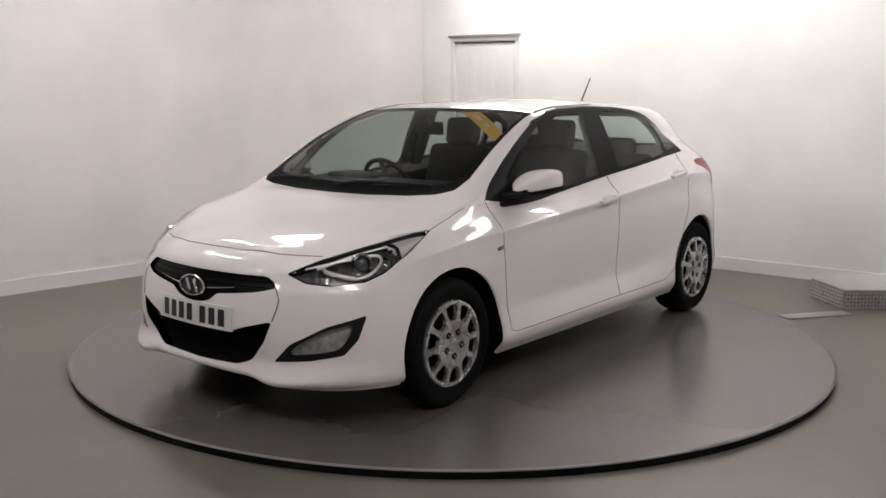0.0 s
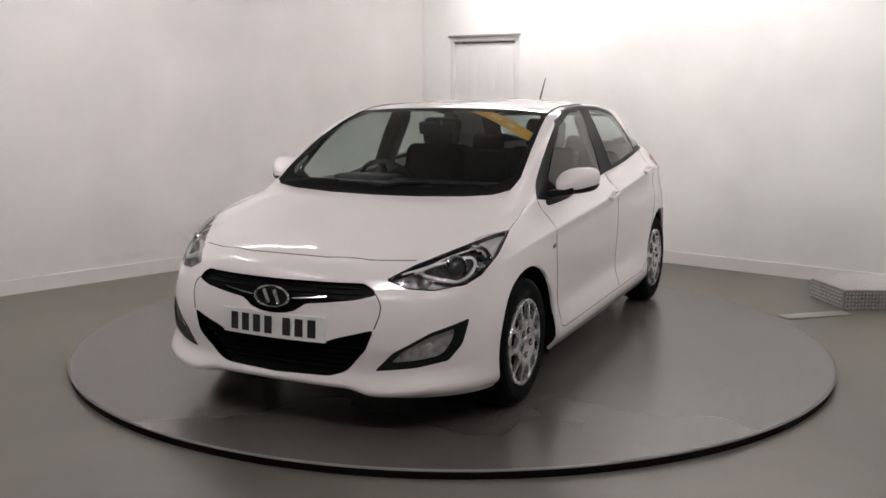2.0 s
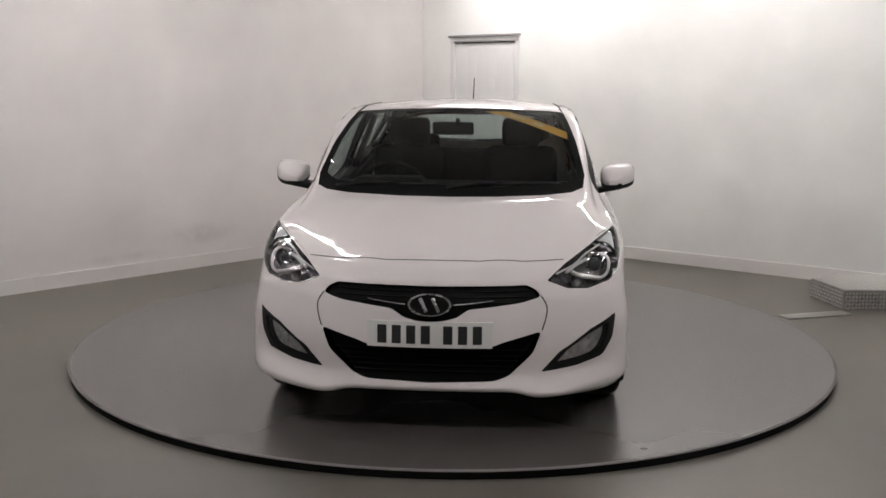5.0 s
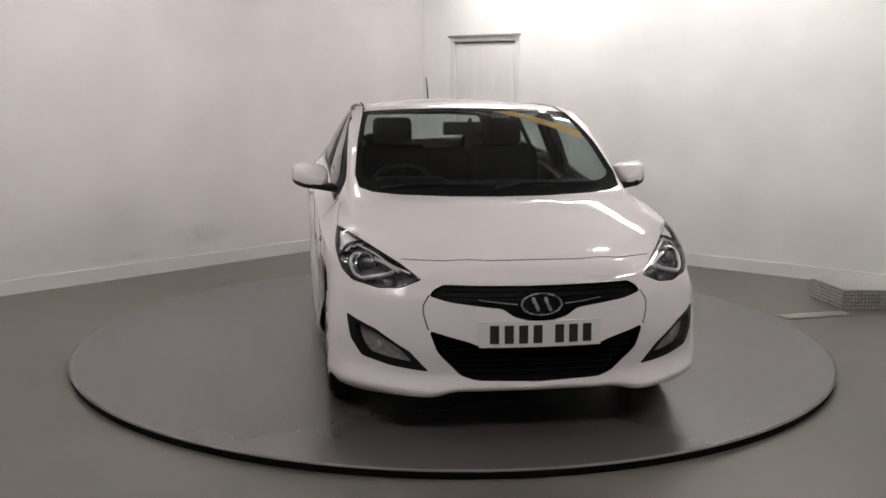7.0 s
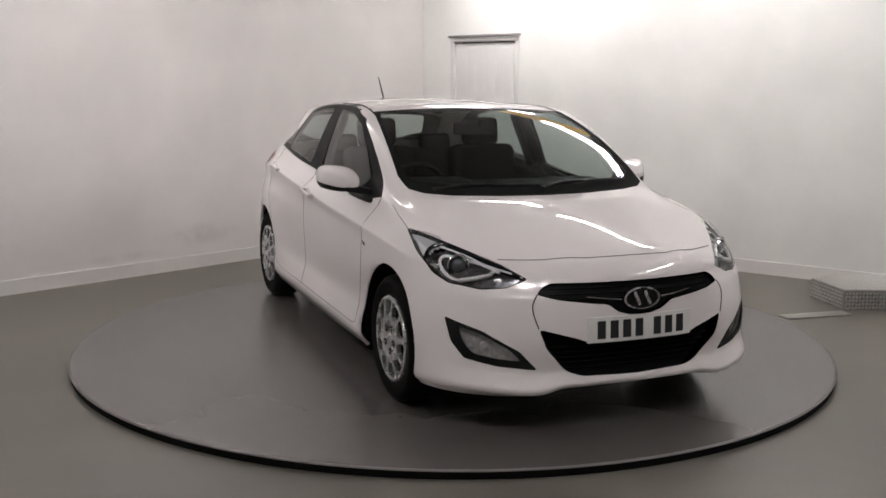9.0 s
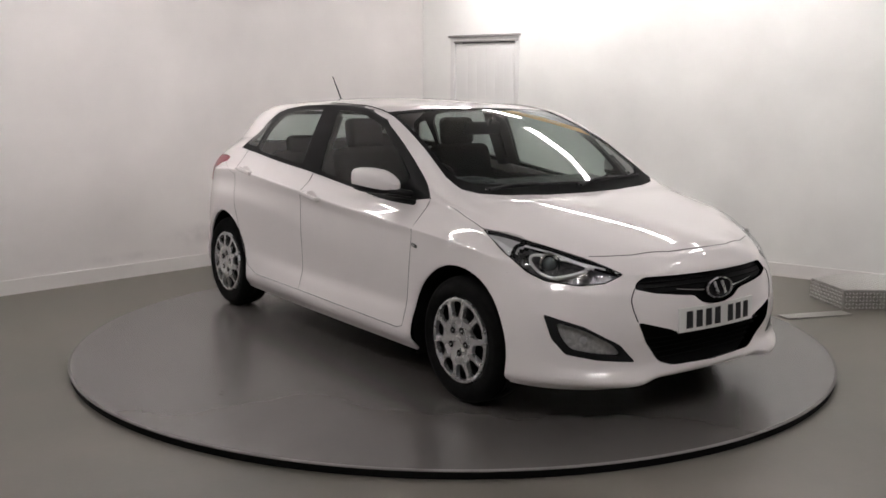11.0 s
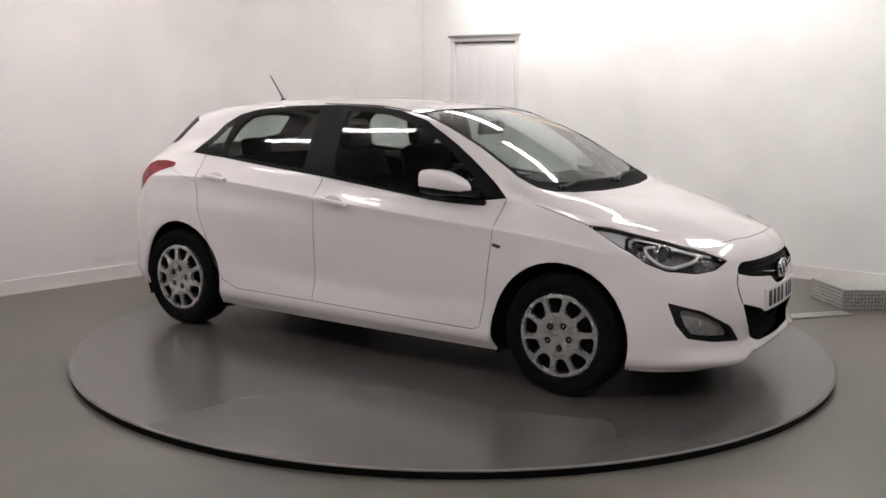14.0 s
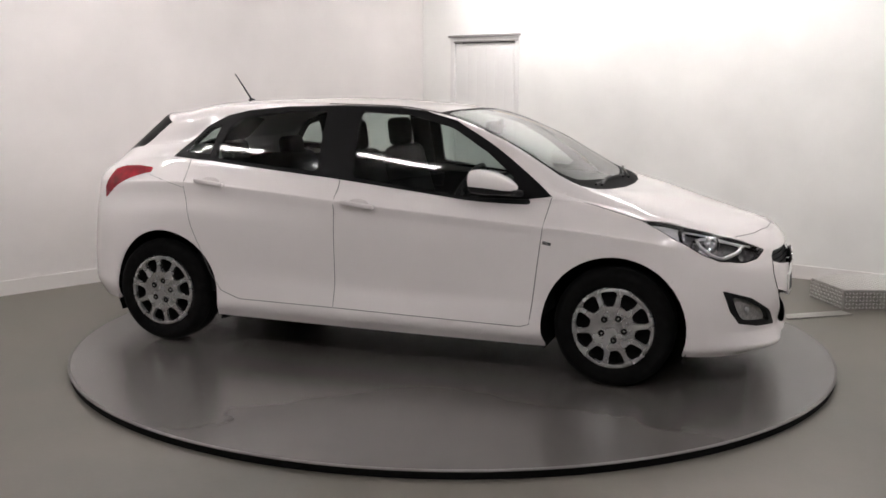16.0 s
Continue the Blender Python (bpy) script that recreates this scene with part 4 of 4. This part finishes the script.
for sgn in (1, -1):
    part("door_card", rbox((2.0, .05, .62), pose(-.12, sgn * .765, .62), .02), M_PLASTIC, car, "dark inner door trim")
    part("belt_trim", rbox((1.0, .04, .10), pose(-.62, sgn * .735, .93, 0, 6.5, 0), .015), M_PLASTIC, car)
    part("pillar_trim", rbox((.10, .03, .37), pose(-.235, sgn * .652, 1.155, 22 * sgn, 0, 0), .012), M_PLASTIC, car, "dark inner pillar trim")
part("cabin_floor", rbox((2.6, 1.5, .04), pose(-.35, 0, .33), .01), M_PLASTIC, car)
part("parcel_shelf", rbox((.50, 1.2, .04), pose(-1.36, 0, .96), .012), M_PLASTIC, car, "black parcel shelf")
part("boot_trim", rbox((.05, 1.3, .55), pose(-1.78, 0, .70), .02), M_PLASTIC, car)
verts, faces = [], []
nx, ny = 30, 17
for i in range(nx):
    for j in range(ny):
        x, y = .27 - 1.62 * i / (nx - 1), (-.54 + 1.08 * j / (ny - 1)) * (1 - .06 * i / nx)
        p = skin.on((x, y, 1), (0, 0, 1))
        verts.append((x, y, p.z - .03))
for i in range(nx - 1):
    for j in range(ny - 1):
        k = i * ny + j
        faces.append((k, k + 1, k + ny + 1, k + ny))
mesh_ob("headliner", verts, faces, M_LINER, car, "grey cloth headliner")

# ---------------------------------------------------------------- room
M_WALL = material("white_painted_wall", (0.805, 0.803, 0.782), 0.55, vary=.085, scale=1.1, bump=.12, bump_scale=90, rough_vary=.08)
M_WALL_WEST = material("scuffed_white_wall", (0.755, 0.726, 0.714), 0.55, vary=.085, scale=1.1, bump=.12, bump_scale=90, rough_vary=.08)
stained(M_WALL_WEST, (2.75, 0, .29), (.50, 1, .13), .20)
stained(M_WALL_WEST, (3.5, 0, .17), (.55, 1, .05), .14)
M_BACK = material("grey_wall", (0.11, 0.107, 0.105), 0.7, vary=.1, scale=1.0, bump=.1, bump_scale=90)
M_SKIRT = material("white_gloss_skirting", (0.735, 0.712, 0.695), 0.45, vary=.03, scale=4)
M_FLOOR = material("grey_floor_paint", (0.118, 0.106, 0.092), 0.42, vary=.34, scale=1.1, tint=(0.082, 0.078, 0.064), rough_vary=.06, bump=.08, bump_scale=40)
M_TABLE = material("grey_table_top", (0.093, 0.086, 0.082), 0.27, spec=.9, vary=.13, scale=.7)
M_EDGE = material("table_edge_paint", (0.15, 0.142, 0.137), 0.6, spec=0.2, vary=.15, scale=6)
M_CEIL = material("ceiling_grey", (0.46, 0.45, 0.44), 0.8, vary=.05)
M_BATTEN = material("batten_white", (0.75, 0.74, 0.73), 0.5, vary=.02)
M_DOOR = material("pale_grey_door", (0.68, 0.675, 0.665), 0.45, vary=.03, scale=3)
M_HEAD = material("grey_door_head", (0.30, 0.29, 0.28), 0.45, metal=.3)
M_TREAD = material("chequer_plate", (0.34, 0.33, 0.315), 0.42, metal=.75, vary=.25, scale=14, rough_vary=.1)
M_STUD = material("pale_tread_stud", (0.62, 0.61, 0.59), 0.3, metal=.8, vary=.15, scale=30)
M_TUBE = glow("fluorescent_tube", (1.0, 0.95, 0.943), TUBE_GLOW)
IN_L = Vector((LEFT_DIR.y, -LEFT_DIR.x, 0)) * -1
IN_R = Vector((RIGHT_DIR.y, -RIGHT_DIR.x, 0))
ANG_L = math.degrees(math.atan2(LEFT_DIR.y, LEFT_DIR.x))
ANG_R = math.degrees(math.atan2(RIGHT_DIR.y, RIGHT_DIR.x))
LEFT_LEN, RIGHT_LEN, TH = 8.7, 8.7, 0.2


def slab(name, corner, direction, inward, spans, mat, thick, label, category):
    """Upright boards along a wall line: spans of (from, to, bottom, top), their face thick in front of or behind the line."""
    bm = bmesh.new()
    for a, b, lo, hi in spans:
        merge(bm, rbox((b - a, abs(thick), hi - lo), pose((a + b) / 2, 0, (lo + hi) / 2), 0))
    ob = part(name, bm, mat, None, smooth=False)
    c = corner + inward * (thick / 2)
    ob.matrix_world = pose(c.x, c.y, FLOOR_Z, 0, 0, math.degrees(math.atan2(direction.y, direction.x)))
    return tagged(ob, label, category, "", "structure")


DOOR_A, DOOR_B, DOOR_TOP = .36, 1.19, 2.075
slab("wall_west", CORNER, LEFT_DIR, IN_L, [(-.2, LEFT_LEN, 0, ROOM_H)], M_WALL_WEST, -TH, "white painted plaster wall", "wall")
slab("wall_east", CORNER, RIGHT_DIR, IN_R, [(0, DOOR_A, 0, ROOM_H), (DOOR_B, RIGHT_LEN, 0, ROOM_H), (DOOR_A, DOOR_B, DOOR_TOP, ROOM_H)], M_WALL, -TH, "white painted plaster wall with a doorway", "wall")
# unseen walls added to close the room, dark so that reflections stay dim
slab("wall_south", CORNER + LEFT_DIR * LEFT_LEN, RIGHT_DIR, -IN_R, [(-.2, RIGHT_LEN + .2, 0, ROOM_H)], M_BACK, -TH, "plain unseen closing wall, dark grey to keep reflections dim", "wall")
slab("wall_far_east", CORNER + RIGHT_DIR * RIGHT_LEN, LEFT_DIR, -IN_L, [(0, LEFT_LEN, 0, ROOM_H)], M_BACK, -TH, "plain unseen closing wall, dark grey to keep reflections dim", "wall")
slab("baseboard_west", CORNER, LEFT_DIR, IN_L, [(.02, LEFT_LEN, 0, .11)], M_SKIRT, .018, "white skirting board", "skirting")
slab("baseboard_east", CORNER, RIGHT_DIR, IN_R, [(.02, DOOR_A - .07, 0, .11), (DOOR_B + .07, RIGHT_LEN, 0, .11)], M_SKIRT, .018, "white skirting board", "skirting")
mid = CORNER + LEFT_DIR * LEFT_LEN / 2 + RIGHT_DIR * RIGHT_LEN / 2
fl = part("floor", rbox((RIGHT_LEN + .6, LEFT_LEN + .6, .1), None, 0), M_FLOOR, smooth=False)
fl.matrix_world = pose(mid.x, mid.y, FLOOR_Z - .05, 0, 0, ANG_R)
tagged(fl, "grey painted concrete floor", "floor", "", "structure")
ce = part("ceiling", rbox((RIGHT_LEN + .6, LEFT_LEN + .6, .1), None, 0), M_CEIL, smooth=False)
ce.matrix_world = pose(mid.x, mid.y, FLOOR_Z + ROOM_H + .05, 0, 0, ANG_R)
tagged(ce, "pale grey ceiling", "ceiling", "", "structure")

# door in the east wall
door = new("door_1")
door.matrix_world = pose(CORNER.x, CORNER.y, FLOOR_Z, 0, 0, ANG_R)
tagged(door, "pale grey closed door under a dark metal head strip", "door", "", "structure")
part("leaf", rbox((DOOR_B - DOOR_A - .085, .045, DOOR_TOP - .082), pose((DOOR_A + DOOR_B) / 2 + .01, .045, (DOOR_TOP - .082) / 2 + .008), .004), M_DOOR, door)
for k in range(6):
    x = DOOR_A + .15 + k * .11
    part("board", rbox((.1097, .006, DOOR_TOP - .16), pose(x, .0212, (DOOR_TOP - .1) / 2), .0007), M_DOOR, door)
for x in (DOOR_A + .025, DOOR_B - .02):
    part("jamb", rbox((.05, .12, DOOR_TOP), pose(x, .056, DOOR_TOP / 2), .004), M_DOOR, door)
part("head", rbox((DOOR_B - DOOR_A + .03, .06, .022), pose((DOOR_A + DOOR_B) / 2, .0, DOOR_TOP - .005), .004), M_HEAD, door, "dark grey head strip")
part("head_lower", rbox((DOOR_B - DOOR_A - .03, .05, .034), pose((DOOR_A + DOOR_B) / 2 + .01, .022, DOOR_TOP - .034), .004), M_DOOR, door, "pale closer rail")
# dark strip that draws the shadow line below the closer rail
part("head_shadow_strip", rbox((DOOR_B - DOOR_A - .05, .05, .012), pose((DOOR_A + DOOR_B) / 2 + .015, .018, DOOR_TOP - .058), .003), M_HEAD, door, "dark grey strip standing for the shadow line under the rail")
part("handle", tube([(DOOR_B - .13, .05, 1.0), (DOOR_B - .13, .0, 1.0), (DOOR_B - .25, .0, 1.0)], .009, 8), M_CHROME, door, "steel lever handle")

# turntable
table = tagged(new("turntable"), "round grey vehicle turntable with a black edge", "turntable")
up = pose(0, 0, 0, 90)
part("top_plate", lathe([(0, 0), (2.204, 0), (2.204, -.003)], 180, up), M_TABLE, table, "smooth grey painted top")
part("edge_band", lathe([(2.204, .0), (2.216, -.0012), (2.219, -.004), (2.219, -.006)], 180, up), M_EDGE, table, "pale worn metal edge")
# the black also stands for the shadow gap between table and floor
part("skirt", lathe([(2.217, -.006), (2.212, -.0395)], 180, up), M_LINERS, table, "black skirt, deepened to stand for the shadow gap too")

# chequer plate box beside the table, and the flat cover that leads to it
PLAN = [(2.70, 1.33), (2.77, .87), (3.62, .90), (3.50, 1.45), (3.03, 1.56)]
BOX_H = .142
box = tagged(new("step_box"), "low silver chequer-plate metal step box on the floor", "step box")
bm = bmesh.new()
lo = [bm.verts.new((x, y, FLOOR_Z)) for x, y in PLAN]
hi = [bm.verts.new((x, y, FLOOR_Z + BOX_H)) for x, y in PLAN]
bm.faces.new(hi)
for k in range(5):
    bm.faces.new((lo[k], lo[(k + 1) % 5], hi[(k + 1) % 5], hi[k]))
bmesh.ops.bevel(bm, geom=[e for e in bm.edges], offset=.006, segments=2, affect="EDGES")
part("body", bm, M_TREAD, box, "chequer plate", smooth=False)


def lozenge(bm, m):
    pts = [(-.0125, 0, 0), (0, -.0048, 0), (.0125, 0, 0), (0, .0048, 0)]
    b = [bm.verts.new(m @ Vector(p)) for p in pts]
    t = [bm.verts.new(m @ Vector((p[0] * .6, p[1] * .5, .0035))) for p in pts]
    bm.faces.new(t)
    for k in range(4):
        bm.faces.new((b[k], b[(k + 1) % 4], t[(k + 1) % 4], t[k]))


tread = bmesh.new()
for k, (a, b) in enumerate(zip(PLAN, PLAN[1:] + PLAN[:1])):
    if k > 1:
        continue
    a, b = Vector((*a, 0)), Vector((*b, 0))
    d = (b - a).normalized()
    nrm = Vector((d.y, -d.x, 0))
    if nrm.dot(a - Vector((3.1, 1.2, 0))) < 0:
        nrm = -nrm
    m0 = Matrix((d, Vector((0, 0, 1)), nrm)).transposed().to_4x4()
    for i in range(int((b - a).length / .0245)):
        for j in range(5):
            m = Matrix.Translation(a + d * (.016 + .0245 * i) + Vector((0, 0, FLOOR_Z + .018 + .0255 * j)) + nrm * .0005) @ m0 @ pose(0, 0, 0, 0, 0, 45 if (i + j) % 2 else -45)
            lozenge(tread, m)
poly2 = [(x, y) for x, y in PLAN]
for i in range(44):
    for j in range(32):
        x, y = 2.66 + .0235 * i, .86 + .0235 * j
        if Skin.inside(x, y, poly2) and Skin.inside(x + .015, y, poly2) and Skin.inside(x - .015, y, poly2) and Skin.inside(x, y + .015, poly2) and Skin.inside(x, y - .015, poly2):
            lozenge(tread, pose(x, y, FLOOR_Z + BOX_H + .0005, 0, 0, 45 if (i + j) % 2 else -45))
part("tread_pattern", tread, M_STUD, box, "raised tread lozenges", smooth=False)["kind"] = "stuff"
bm = rbox((.52, .12, .009), None, .003)
cov = part("floor_cover", bm, M_TREAD, None)
cov.matrix_world = pose(2.51, .70, FLOOR_Z + .0045, 0, 0, 17)
tagged(cov, "flat metal cable cover strip on the floor", "cable cover")


# ---------------------------------------------------------------- ceiling lamps, with the added fill battens
def ceiling_or_fill_lamp():
    lamp = tagged(new("ceiling_or_fill_lamp"), "white fluorescent ceiling batten, four of the nine added as fill light", "lamp", "ceiling lamps")
    part("body", rbox((1.56, .11, .06), pose(0, 0, -.03), .008), M_BATTEN, lamp, "white batten body")
    for y in (-.03, .03):
        part("tube", lathe([(0, -.74), (.014, -.74), (.014, .74), (0, .74)], 12, pose(0, y, -.085, 0, 0, 90)), M_TUBE, lamp, "glowing fluorescent tube")
    for x in (-.755, .755):
        part("end_cap", rbox((.03, .1, .055), pose(x, 0, -.08), .005), M_BATTEN, lamp)
    return lamp


first = ceiling_or_fill_lamp()
first.matrix_world = pose(LAMPS[0][0], LAMPS[0][1], FLOOR_Z + ROOM_H, 0, 0, LAMPS[0][2])
for x, y, turn in LAMPS[1:]:
    copy_thing(first, pose(x, y, FLOOR_Z + ROOM_H, 0, 0, turn))


# ---------------------------------------------------------------- what moves
TURN, START = 0.11946, -0.66941
CAR_OFF = (-0.2044, 0.0493)


def car_pose(t):
    th = START + TURN * t
    f, l = Vector((math.sin(th), -math.cos(th), 0)), Vector((math.cos(th), math.sin(th), 0))
    p = f * CAR_OFF[0] + l * CAR_OFF[1]
    return pose(p.x, p.y, 0, 0, 0, math.degrees(th) - 90)


def motions():
    times = [0.5 * k for k in range(33)]
    walk(car, [(t, car_pose(t)) for t in times])
    walk(table, [(t, pose(0, 0, 0, 0, 0, math.degrees(TURN * t))) for t in times])


motions()
